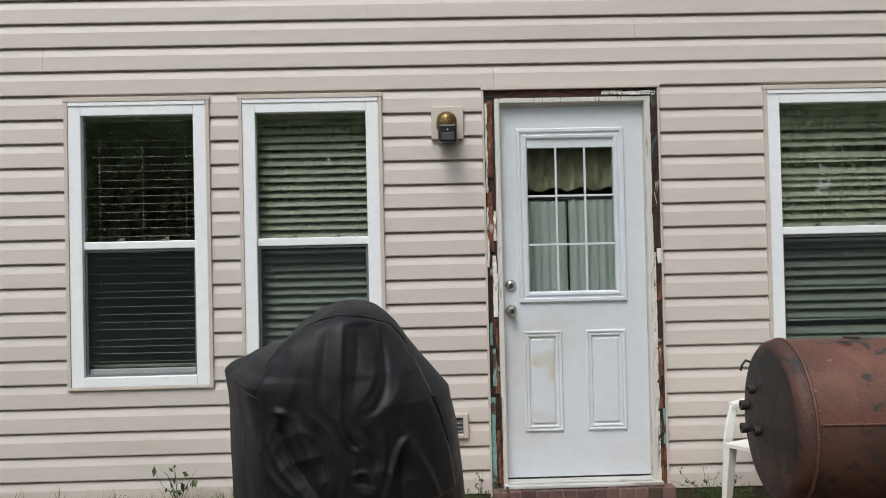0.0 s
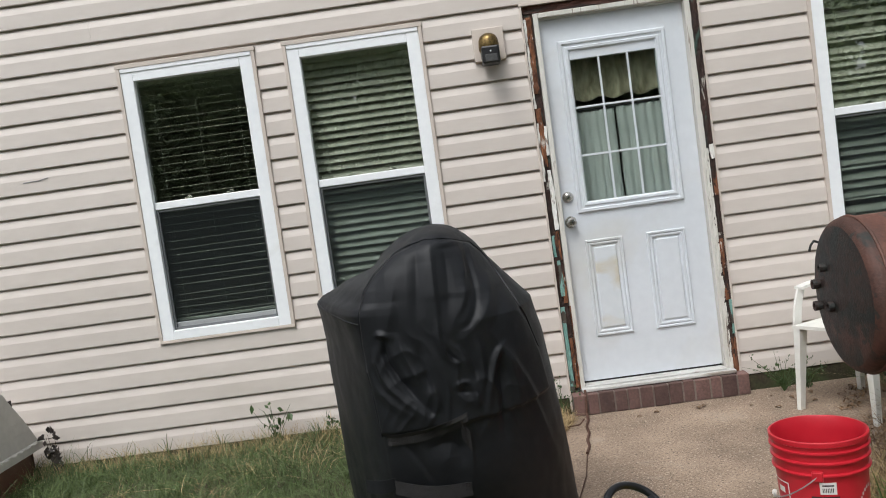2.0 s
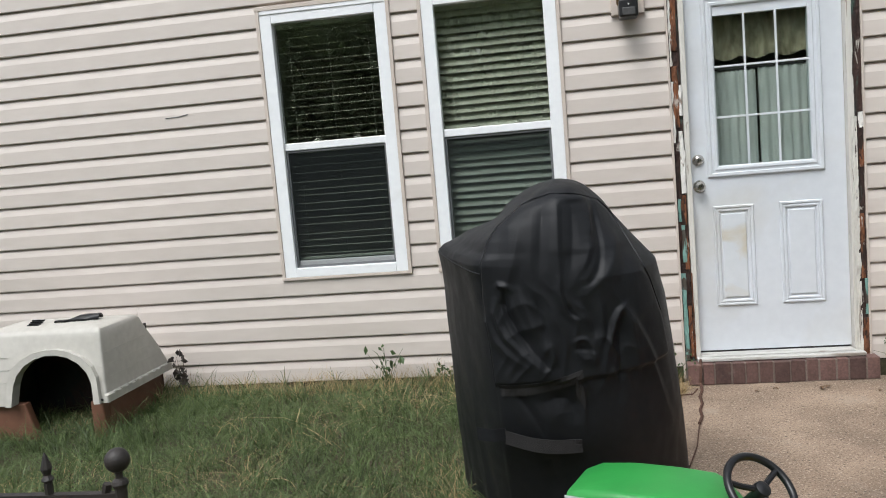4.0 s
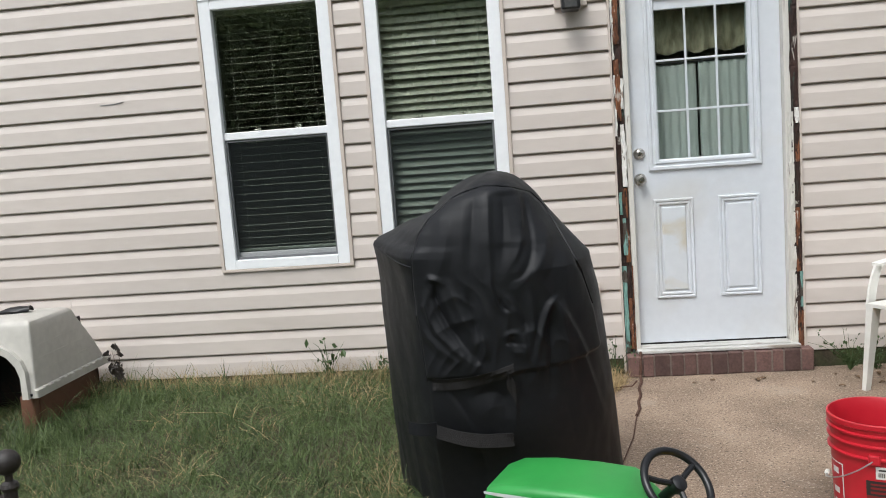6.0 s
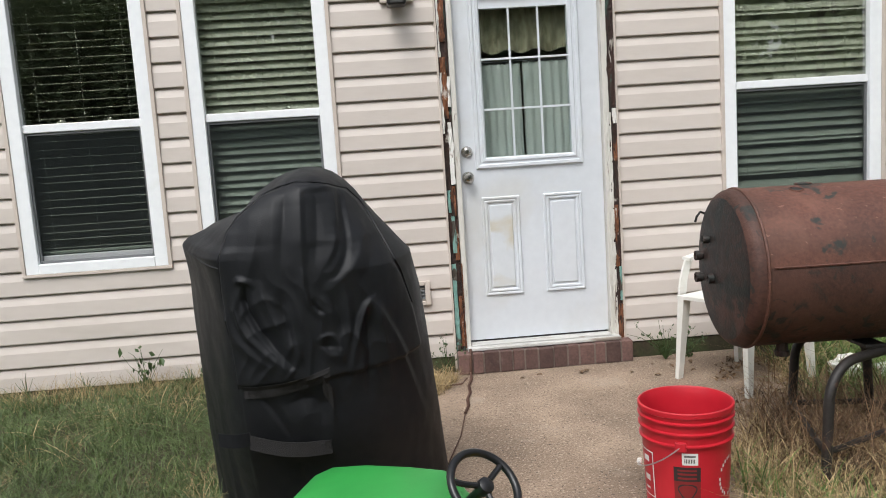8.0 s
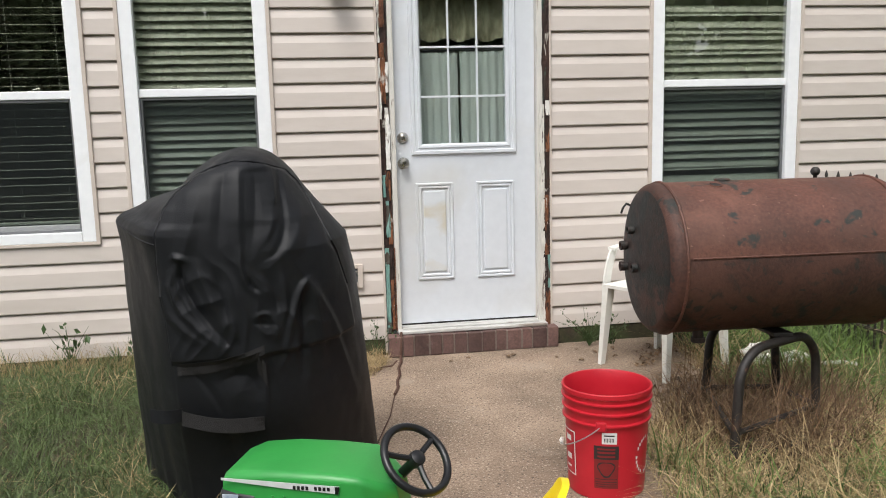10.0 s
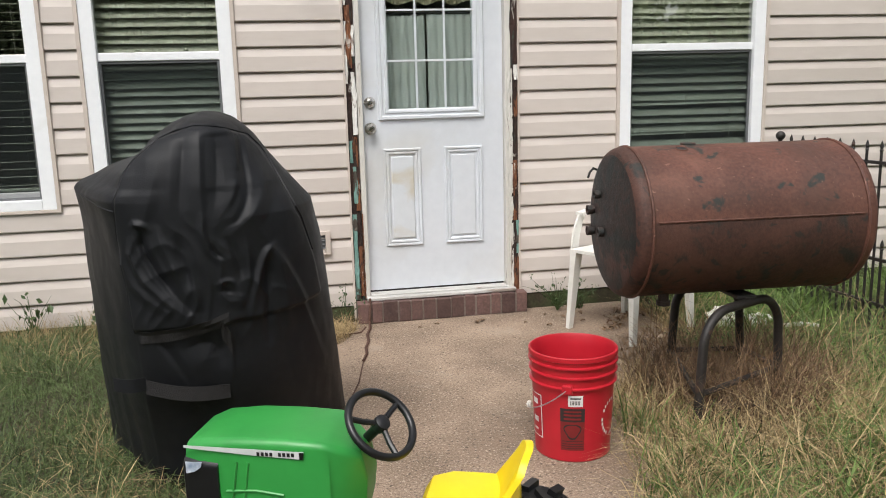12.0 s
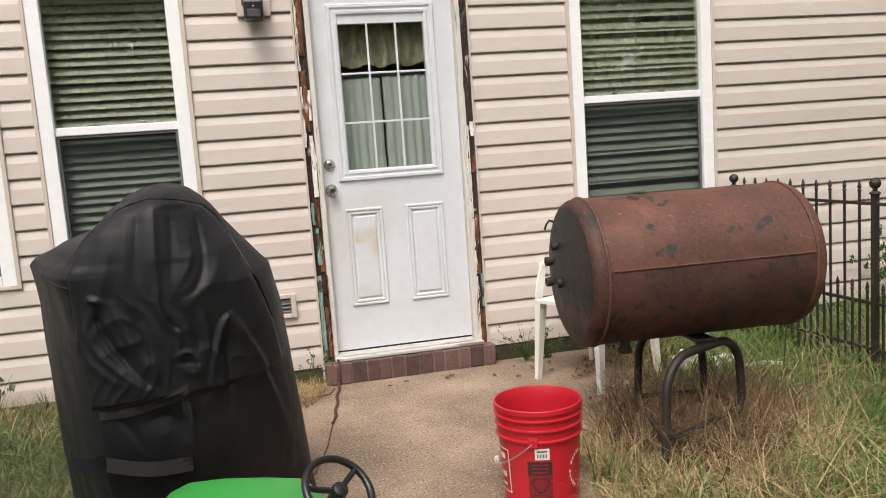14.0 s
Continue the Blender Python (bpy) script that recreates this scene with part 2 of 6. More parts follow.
TREE_LEAF = surface("tree_leaf", (0.10, 0.14, 0.07), (0.36, 0.42, 0.23), 0.55, bump=0, island=True)


def let_light_through(m, share):
    """Thin leaves: part of the light passes."""
    n, l = m.node_tree.nodes, m.node_tree.links
    b = n["Principled BSDF"]
    thin, mx = n.new("ShaderNodeBsdfTranslucent"), n.new("ShaderNodeMixShader")
    l.new(b.inputs["Base Color"].links[0].from_socket, thin.inputs["Color"])
    mx.inputs[0].default_value = share
    l.new(b.outputs[0], mx.inputs[1])
    l.new(thin.outputs[0], mx.inputs[2])
    l.new(mx.outputs[0], n["Material Output"].inputs["Surface"])


for leafy in (TREE_LEAF, LEAF, LUSH, GREEN):
    let_light_through(leafy, 0.45 if leafy is TREE_LEAF else 0.25)

# ---- mesh helpers ----


def box(bm, x0, x1, y0, y1, z0, z1, bevel=0.0):
    made = bmesh.ops.create_cube(bm, size=1.0, matrix=Matrix.Translation(((x0 + x1) / 2, (y0 + y1) / 2, (z0 + z1) / 2)) @ Matrix.Diagonal((x1 - x0, y1 - y0, z1 - z0, 1)))
    if bevel:
        edges = {e for v in made["verts"] for e in v.link_edges}
        bmesh.ops.bevel(bm, geom=list(edges), offset=bevel, segments=2, affect="EDGES", profile=0.5)


def finish(name, bm, material, parent=None, label="", smooth=False):
    me = bpy.data.meshes.new(name)
    bmesh.ops.recalc_face_normals(bm, faces=bm.faces)
    bm.to_mesh(me)
    bm.free()
    me.materials.append(material)
    if smooth:
        for p in me.polygons:
            p.use_smooth = True
        if smooth != "soft":
            me.set_sharp_from_angle(angle=radians(38))
    ob = new(name, me)
    if parent is not None:
        ob.parent = parent
        if parent.parent is None:
            ob.matrix_parent_inverse = parent.matrix_world.inverted()
    if label:
        ob["label"] = label
    return ob


def part(name, bm, material, parent, label="", smooth=False):
    """One mesh in world coordinates under a thing whose Empty stands at its base, or under one of its parts."""
    return finish(name, bm, material, parent, label, smooth)


def thing(name, at, label, category, group="", kind=""):
    e = new(name)
    e.empty_display_size = 0.05
    e.matrix_world = at if isinstance(at, Matrix) else Matrix.Translation(at)
    e.matrix_basis = e.matrix_world
    return tagged(e, label, category, group, kind)


def boxpart(name, material, parent, x0, x1, y0, y1, z0, z1, bevel=0.0, label=""):
    bm = bmesh.new()
    box(bm, x0, x1, y0, y1, z0, z1, bevel)
    return part(name, bm, material, parent, label)


def tube(bm, pts, r, sides=8, closed=False, taper=None):
    """A round bar along points."""
    pts = [Vector(p) for p in pts]
    n = len(pts)
    rings = []
    side = None
    for i, p in enumerate(pts):
        a = pts[(i - 1) % n] if (closed or i) else p
        b = pts[(i + 1) % n] if (closed or i < n - 1) else p
        d = (b - a).normalized()
        if side is None:
            side = d.orthogonal().normalized()
        side = (side - d * side.dot(d)).normalized()
        up = d.cross(side)
        rad = r if taper is None else r * taper(i / (n - 1))
        rings.append([bm.verts.new(p + (side * math.cos(k * math.tau / sides) + up * math.sin(k * math.tau / sides)) * rad) for k in range(sides)])
    for i in range(n if closed else n - 1):
        q, w = rings[i], rings[(i + 1) % n]
        for k in range(sides):
            bm.faces.new((q[k], q[(k + 1) % sides], w[(k + 1) % sides], w[k]))
    if not closed:
        bm.faces.new(rings[0][::-1])
        bm.faces.new(rings[-1])


def lathe(bm, profile, m, sides=32):
    """A turned form: profile rows of (radius, height) about the local z of m."""
    rings = []
    for r, h in profile:
        if r < 1e-5:
            rings.append([bm.verts.new(m @ Vector((0, 0, h)))])
        else:
            rings.append([bm.verts.new(m @ Vector((r * math.cos(k * math.tau / sides), r * math.sin(k * math.tau / sides), h))) for k in range(sides)])
    for a, b in zip(rings, rings[1:]):
        for k in range(sides):
            j = (k + 1) % sides
            if len(a) == 1 and len(b) > 1:
                bm.faces.new((a[0], b[k], b[j]))
            elif len(b) == 1 and len(a) > 1:
                bm.faces.new((a[k], a[j], b[0]))
            elif len(a) > 1:
                bm.faces.new((a[k], a[j], b[j], b[k]))


def sheet(bm, nu, nv, place, thick=None):
    """A grid of points place(u, v); with thick, a second layer shifted by that vector."""
    grids = []
    for off in ((Vector((0, 0, 0)),) if thick is None else (Vector((0, 0, 0)), Vector(thick))):
        grids.append([[bm.verts.new(Vector(place(i / nu, j / nv)) + off) for j in range(nv + 1)] for i in range(nu + 1)])
    for g in grids:
        for i in range(nu):
            for j in range(nv):
                bm.faces.new((g[i][j], g[i + 1][j], g[i + 1][j + 1], g[i][j + 1]))
    if thick is not None:
        a, b = grids
        rim = [(i, 0) for i in range(nu)] + [(nu, j) for j in range(nv)] + [(nu - i, nv) for i in range(nu)] + [(0, nv - j) for j in range(nv)]
        for (i, j), (k, m) in zip(rim, rim[1:] + rim[:1]):
            bm.faces.new((a[i][j], a[k][m], b[k][m], b[i][j]))


def smoothstep(a, b, x):
    t = max(0.0, min(1.0, (x - a) / (b - a)))
    return t * t * (3 - 2 * t)


def along(table, x):
    """Piecewise linear value from rows (x, value)."""
    return float(np.interp(x, [r[0] for r in table], [r[1] for r in table]))


# ---- the house: wall, openings, rooms behind ----
WALL = 4.6
PITCH, SIDING_FOOT = 0.1281, 0.089
WINDOWS = [(-1.578, -0.808, 0.697, 2.246), (-0.654, 0.113, 0.697, 2.246), (2.180, 3.108, 0.697, 2.246)]
DOORWAY = (0.651, 1.612, 0.0, 2.262)
LEFT, RIGHT, TOP = -7.0, 8.0, 3.30
OPENINGS = WINDOWS + [DOORWAY]

wall = thing("wall_house", (0, WALL + 0.1, 0), "house wall clad in beige-pink dutch-lap vinyl siding", "wall", kind="structure")
bm = bmesh.new()
xs = sorted({LEFT, RIGHT, *[v for o in OPENINGS for v in (o[0] + 0.02, o[1] - 0.02)]})
for a, b in zip(xs, xs[1:]):
    mid = (a + b) / 2
    gap = [o for o in OPENINGS if o[0] < mid < o[1]]
    if gap:
        z0, z1 = gap[0][2] + 0.02, gap[0][3] - 0.02
        if gap[0] is not DOORWAY:
            box(bm, a, b, WALL + 0.022, WALL + 0.14, 0.0, z0)
        box(bm, a, b, WALL + 0.022, WALL + 0.14, z1, TOP)
    else:
        box(bm, a, b, WALL + 0.022, WALL + 0.14, 0.0, TOP)
part("sheathing", bm, INNER, wall, "wall body behind the siding")
boxpart("foundation", SOIL, wall, LEFT, DOORWAY[0], WALL + 0.006, WALL + 0.021, -0.15, SIDING_FOOT - 0.004, label="dark concrete foundation strip")
boxpart("foundation", SOIL, wall, DOORWAY[1], RIGHT, WALL + 0.006, WALL + 0.021, -0.15, SIDING_FOOT - 0.004, label="dark concrete foundation strip")

room = thing("room_indoors", (0, 6.4, 0), "dim plain room behind the windows", "room", kind="structure")
boxpart("wall_far", INNER, room, LEFT, RIGHT, 7.0, 7.1, 0, TOP)
boxpart("wall_side", INNER, room, LEFT, LEFT + 0.1, WALL + 0.14, 7.0, 0, TOP)
boxpart("wall_side", INNER, room, RIGHT - 0.1, RIGHT, WALL + 0.14, 7.0, 0, TOP)
boxpart("floor", INNER, room, LEFT, RIGHT, WALL + 0.14, 7.1, -0.1, 0.0)
ceiling = finish("ceiling", (lambda b: (box(b, LEFT, RIGHT, WALL + 0.022, 7.1, TOP, TOP + 0.1), b)[1])(bmesh.new()), INNER)
tagged(ceiling, "plain painted ceiling closing the house", "ceiling", kind="structure")

# profile of one course: rows of (share of the course's height, stand-out)
LAP = [(0.0, -0.004), (0.0, 0.0165), (0.03, 0.0180), (0.60, 0.0155), (0.72, 0.0115), (0.91, 0.0045), (0.955, -0.0035), (1.0, -0.0035)]


def plank(name, x0, x1, zb, lo, hi):
    bm = bmesh.new()
    rows = [(h, d) for h, d in LAP if lo <= h <= hi]
    if lo > 0:
        rows = [(lo, along(LAP[1:], lo))] + [r for r in rows if r[0] > lo]
    if hi < 1:
        rows = [r for r in rows if r[0] < hi] + [(hi, along(LAP[1:], hi))]
    left = [bm.verts.new((x0, WALL + 0.0162 - d, zb + h * PITCH)) for h, d in rows]
    right = [bm.verts.new((x1, WALL + 0.0162 - d, zb + h * PITCH)) for h, d in rows]
    for i in range(len(rows) - 1):
        bm.faces.new((left[i], right[i], right[i + 1], left[i + 1]))
    cap_l = [bm.verts.new((x0, WALL + 0.020, zb + rows[-1][0] * PITCH)), bm.verts.new((x0, WALL + 0.020, zb + rows[0][0] * PITCH))]
    cap_r = [bm.verts.new((x1, WALL + 0.020, zb + rows[-1][0] * PITCH)), bm.verts.new((x1, WALL + 0.020, zb + rows[0][0] * PITCH))]
    bm.faces.new(left + cap_l)
    bm.faces.new((right + cap_r)[::-1])
    bm.faces.new((cap_l[1], cap_l[0], cap_r[0], cap_r[1]))
    return part(name, bm, SIDING, wall)


courses = int((TOP - SIDING_FOOT) / PITCH)
for c in range(courses):
    zb = SIDING_FOOT + c * PITCH
    cuts = sorted([o for o in OPENINGS if o[2] < zb + PITCH - 0.004 and o[3] > zb + 0.004])
    x = LEFT
    runs = []
    for o in cuts:
        runs.append((x, o[0] + 0.006, 0.0, 1.0))
        if o[2] > zb:
            runs.append((o[0] + 0.006, o[1] - 0.006, 0.0, (o[2] + 0.006 - zb) / PITCH))
        if o[3] < zb + PITCH:
            runs.append((o[0] + 0.006, o[1] - 0.006, (o[3] - 0.006 - zb) / PITCH, 1.0))
        x = o[1] - 0.006
    runs.append((x, RIGHT, 0.0, 1.0))
    for x0, x1, lo, hi in runs:
        if x1 - x0 > 4.0:
            j = x0 + (0.35 + 0.3 * random.random()) * (x1 - x0)
            plank("siding_plank", x0, j, zb, lo, hi)
            plank("siding_plank", j + 0.0012, x1, zb, lo, hi)
        else:
            plank("siding_plank", x0, x1, zb, lo, hi)

# channel trim round the openings
for k, o in enumerate(OPENINGS):
    t = thing("trim_%d" % (k + 1), (o[0], WALL, o[2]), "narrow beige vinyl channel trim round an opening", "trim", kind="structure")
    w = 0.020 if k < 3 else 0.011
    foot = o[2] if k < 3 else 0.02
    boxpart("side_channel", TRIM, t, o[0], o[0] + w, WALL - 0.012, WALL + 0.021, foot, o[3] - w, 0.002)
    boxpart("side_channel", TRIM, t, o[1] - w, o[1], WALL - 0.012, WALL + 0.021, foot, o[3] - w, 0.002)
    boxpart("head_channel", TRIM, t, o[0] - 0.004, o[1] + 0.004, WALL - 0.014, WALL + 0.021, o[3] - w, o[3] + 0.004, 0.002)
    if k < 3:
        boxpart("foot_channel", TRIM, t, o[0], o[1], WALL - 0.013, WALL + 0.021, o[2] - 0.004, o[2] + 0.012, 0.002)


def window(index, x0, x1, z0, z1):
    w = thing("window_%d" % index, (x0, WALL, z0), "white vinyl double-hung window with a screened lower sash", "window", kind="structure")
    y = WALL - 0.006
    f = 0.068
    x0, x1, z0, z1 = x0 + 0.020, x1 - 0.020, z0 + 0.012, z1 - 0.020
    boxpart("window_frame", WHITE, w, x0, x0 + f, y, WALL + 0.038, z0, z1, 0.004)
    boxpart("window_frame", WHITE, w, x1 - f, x1, y, WALL + 0.038, z0, z1, 0.004)
    boxpart("window_head", WHITE, w, x0 + f, x1 - f, y, WALL + 0.038, z1 - 0.074, z1, 0.004)
    boxpart("head_step", WHITE, w, x0 + 0.002, x1 - 0.002, y - 0.005, y - 0.0005, z1 - 0.022, z1, 0.002)
    boxpart("window_sill", WHITE, w, x0 + f, x1 - f, y - 0.004, WALL + 0.064, z0, z0 + 0.052, 0.004)
    mid = 1.458
    rail = boxpart("meeting_rail", WHITE, w, x0 + f, x1 - f, WALL + 0.012, WALL + 0.065, mid - 0.020, mid + 0.022, 0.004)
    for q in (0.3, 0.7):
        xq = x0 + f + q * (x1 - x0 - 2 * f)
        bm = bmesh.new()
        box(bm, xq - 0.022, xq + 0.022, WALL + 0.068, WALL + 0.085, mid + 0.024, mid + 0.034, 0.003)
        box(bm, xq - 0.006, xq + 0.020, WALL + 0.066, WALL + 0.082, mid + 0.034, mid + 0.040, 0.002)
        part("sash_lock", bm, STEEL, w, "small metal sash lock")
    up = boxpart("upper_pane", GLASS, w, x0 + f, x1 - f, WALL + 0.030, WALL + 0.033, mid + 0.022, z1 - 0.074)
    up.visible_shadow = False
    # the lower sash sits back, with a dark screen frame before it
    s = 0.014
    for a, b, c, d in ((x0 + f, x0 + f + s, z0 + 0.052, mid - 0.020), (x1 - f - s, x1 - f, z0 + 0.052, mid - 0.020),
                       (x0 + f + s, x1 - f - s, mid - 0.020 - s, mid - 0.020), (x0 + f + s, x1 - f - s, z0 + 0.052, z0 + 0.052 + s)):
        boxpart("screen_frame", DARKSCREEN, w, a, b, WALL + 0.020, WALL + 0.034, c, d, 0.002, "thin dark grey screen frame")
    boxpart("bottom_rail", WHITE, w, x0 + f, x1 - f, WALL + 0.036, WALL + 0.062, z0 + 0.050, z0 + 0.090, 0.003, "pale sash bottom rail")
    lo = boxpart("lower_pane", GLASSB, w, x0 + f, x1 - f, WALL + 0.044, WALL + 0.047, z0 + 0.090, mid - 0.020)
    lo.visible_shadow = False
    bm = bmesh.new()
    sheet(bm, 1, 1, lambda u, v: (x0 + f + s + u * (x1 - x0 - 2 * f - 2 * s), WALL + 0.027, z0 + 0.052 + s + v * (mid - 0.020 - s - z0 - 0.052 - s)))
    part("screen_mesh", bm, MESH, w, "fine dark insect screen").visible_shadow = False
    return w


def blind(x0, x1, ztop, zbot, tilt, label, gap, deep=0.048, mt=None):
    mt = mt or BLINDW
    b = thing("window_blind", (x0, WALL + 0.10, zbot), label, "blind", "blinds behind the windows")
    y = WALL + 0.105
    boxpart("headrail", BLINDW, b, x0, x1, y - 0.018, y + 0.022, ztop - 0.035, ztop, 0.003)
    bm0 = bmesh.new()

    def slat(u, v):
        a = (v - 0.5) * deep
        return (x0 + 0.004 + u * (x1 - x0 - 0.008), a * math.cos(tilt), a * math.sin(tilt) + 0.0022 * (1 - (2 * v - 1) ** 2))
    sheet(bm0, 6, 3, slat, (0, 0, 0.0009))
    shared = bpy.data.meshes.new("slat")
    bmesh.ops.recalc_face_normals(bm0, faces=bm0.faces)
    bm0.to_mesh(shared)
    bm0.free()
    shared.materials.append(mt)
    z = ztop - 0.055
    while z > zbot + 0.02:
        s = new("slat", shared)
        s.parent = b
        s.matrix_parent_inverse = b.matrix_world.inverted()
        s.matrix_basis = pose(0, y, z, random.uniform(-2.5, 2.5), random.uniform(-0.35, 0.35), 0)
        z -= gap
    boxpart("bottom_bar", BLINDW, b, x0, x1, y - 0.02, y + 0.02, zbot, zbot + 0.015, 0.003)
    for q in (0.18, 0.5, 0.82):
        xq = x0 + q * (x1 - x0)
        bm = bmesh.new()
        tube(bm, [(xq, y - 0.027, ztop - 0.03), (xq, y - 0.027, zbot)], 0.0011, 5)
        part("ladder_cord", bm, BLINDW, b)


for k, o in enumerate(WINDOWS):
    window(k + 1, *o)
blind(WINDOWS[0][0] + 0.022, WINDOWS[0][1] - 0.022, 2.17, 0.80, radians(0), "slatted blind hanging open behind a dark window", 0.0430, 0.014, BLINDD)
blind(WINDOWS[1][0] + 0.022, WINDOWS[1][1] - 0.022, 2.17, 0.80, radians(52), "half-closed pale slatted blind behind a window", 0.0440)
blind(WINDOWS[2][0] + 0.022, WINDOWS[2][1] - 0.022, 2.17, 0.80, radians(54), "nearly closed pale slatted blind behind a window", 0.0440)

# ---- the door and its rotten surround ----
DX0, DX1, DZ0, DZ1 = 0.748, 1.531, 0.157, 2.178
DY = WALL + 0.052
door = thing("door_1", (DX0, DY, DZ0), "white steel back door with a nine-light window and rust stains", "door", kind="structure")
gx0, gx1, gz0, gz1 = 0.893, 1.367, 1.150, 1.942
bm = bmesh.new()
box(bm, DX0, gx0, DY, DY + 0.044, DZ0, DZ1)
box(bm, gx1, DX1, DY, DY + 0.044, DZ0, DZ1)
box(bm, gx0, gx1, DY, DY + 0.044, gz1, DZ1)
box(bm, gx0, gx1, DY, DY + 0.044, DZ0, gz0)
part("slab", bm, DOOR, door, "white painted door slab, stained")


def moulding(name, x0, x1, z0, z1, wide, out, material, parent, label=""):
    """A raised frame with a stepped section: an outer bead, a hollow and an inner bead."""
    bm = bmesh.new()
    rows = [(0, 0), (0.12, out), (0.34, out), (0.42, out * 0.45), (0.60, out * 0.45), (0.68, out * 0.9), (0.88, out * 0.8), (1, 0)]
    loops = []
    for s, d in rows:
        a = s * wide
        loops.append([bm.verts.new((x, DY - d, z)) for x, z in ((x0 + a, z0 + a), (x1 - a, z0 + a), (x1 - a, z1 - a), (x0 + a, z1 - a))])
    for p, q in zip(loops, loops[1:]):
        for i in range(4):
            bm.faces.new((p[i], p[(i + 1) % 4], q[(i + 1) % 4], q[i]))
    return part(name, bm, material, parent, label)


moulding("lite_frame", 0.834, 1.427, 1.098, 2.050, 0.062, 0.014, DOOR, door, "stepped white frame round the glass")
for (a, b) in ((0.852, 1.062), (1.192, 1.409)):
    moulding("panel_moulding", a, b, 0.402, 0.946, 0.034, 0.010, DOOR, door)
    bm = bmesh.new()
    box(bm, a + 0.042, b - 0.042, DY - 0.007, DY + 0.01, 0.446, 0.902, 0.006)
    part("raised_panel", bm, DOORPANEL if a < 1 else DOOR, door, "raised white panel with yellow stains" if a < 1 else "")
mw = 0.011
for i in (1, 2):
    xm = gx0 + (gx1 - gx0) * i / 3
    boxpart("muntin", DOOR, door, xm - mw / 2, xm + mw / 2, DY - 0.004, DY + 0.006, gz0, gz1, 0.002)
    zm = gz0 + (gz1 - gz0) * i / 3
    for j in range(3):
        xa = gx0 + (gx1 - gx0) * j / 3 + (mw / 2 if j else 0)
        xb = gx0 + (gx1 - gx0) * (j + 1) / 3 - (mw / 2 if j < 2 else 0)
        boxpart("muntin", DOOR, door, xa, xb, DY - 0.004, DY + 0.006, zm - mw / 2, zm + mw / 2, 0.002)
for i in range(3):
    for j in range(3):
        xa, xb = gx0 + (gx1 - gx0) * i / 3, gx0 + (gx1 - gx0) * (i + 1) / 3
        za, zb = gz0 + (gz1 - gz0) * j / 3, gz0 + (gz1 - gz0) * (j + 1) / 3
        boxpart("pane", GLASSD, door, xa, xb, DY + 0.010, DY + 0.013, za, zb).visible_shadow = False
for name, z, rows in (("deadbolt", 1.197, [(0, 0.022), (0.012, 0.022), (0.016, 0.018), (0.026, 0.012), (0.031, 0.004), (0.031, 0.0)]),
                      ("door_knob", 1.058, [(0, 0.064), (0.016, 0.062), (0.026, 0.050), (0.026, 0.040), (0.013, 0.030), (0.011, 0.010), (0.030, 0.007), (0.033, 0.0)])):
    bm = bmesh.new()
    lathe(bm, rows, Matrix.Translation((0.789, DY, z)) @ pose(0, 0, 0, 90, 0, 0), 24)
    k = part(name, bm, STEEL, door, "brushed nickel " + name.replace("_", " "), True)
    bm = bmesh.new()
    box(bm, 0.7875, 0.7905, DY - (0.0245 if name == "deadbolt" else 0.0665), DY - (0.021 if name == "deadbolt" else 0.060), z - 0.006, z + 0.006)
    part("keyhole", bm, BLACK, door)
boxpart("sweep", BLACK, door, DX0 + 0.004, DX1 - 0.004, DY + 0.006, DY + 0.04, DZ0 - 0.018, DZ0 - 0.001, 0, "dark door sweep")

frame_thing = thing("door_frame", (DX0, WALL, 0.12), "door frame of peeling white paint over rotten, broken wood", "door frame", kind="structure")
boxpart("jamb", CREAM, frame_thing, 0.718, DX0 - 0.002, WALL + 0.004, WALL + 0.14, 0.120, 2.208, 0.003, "cream side jamb, flaking")
boxpart("jamb", CREAM, frame_thing, DX1 + 0.002, 1.566, WALL + 0.004, WALL + 0.14, 0.120, 2.208, 0.003, "cream side jamb, flaking")
boxpart("head_jamb", CREAM, frame_thing, DX0 - 0.002, DX1 + 0.002, WALL + 0.004, WALL + 0.14, DZ1 + 0.004, 2.208, 0.003, "cream head jamb, flaking")
boxpart("door_stop", WHITE, frame_thing, DX0, DX1, DY - 0.014, DY - 0.003, DZ1 - 0.006, DZ1 + 0.004)
boxpart("threshold", WORN, frame_thing, 0.722, 1.572, WALL - 0.055, WALL + 0.14, 0.120, 0.138, 0.004, "worn white metal threshold")
boxpart("threshold_riser", WORN, frame_thing, DX0, DX1, WALL - 0.02, WALL + 0.10, 0.138, 0.146, 0.003)


def ragged(name, material, x0, x1, z0, z1, y, seed, rough_edge, label, thick=0.02, chip=0.0):
    """A splintered board: both long edges wander, the face is gouged."""
    bm = bmesh.new()
    tall = z1 - z0 > x1 - x0
    n = int(max(z1 - z0, x1 - x0) / 0.012)

    def place(u, v):
        s = u * n * 0.012
        wl = rough_edge * (noise.noise((s * 9, seed, 0)) + 0.7 * noise.noise((s * 31, seed, 4)))
        wr = rough_edge * (noise.noise((s * 8, seed, 9)) + 0.7 * noise.noise((s * 27, seed, 12)))
        d = 0.008 * noise.noise((s * 14, seed + v * 2, 20)) + 0.004 * noise.noise((s * 60, seed + v * 3, 2))
        d += chip * smoothstep(0.25, 0.45, noise.noise((s * 5, seed, 33)))
        if tall:
            return (x0 + wl + v * (x1 - x0 - wl + wr), y + d, z0 + u * (z1 - z0))
        return (x0 + u * (x1 - x0), y + d, z0 + wl + v * (z1 - z0 - wl + wr))
    sheet(bm, n, 4, place, (0, thick, 0))
    return part(name, bm, material, frame_thing, label)


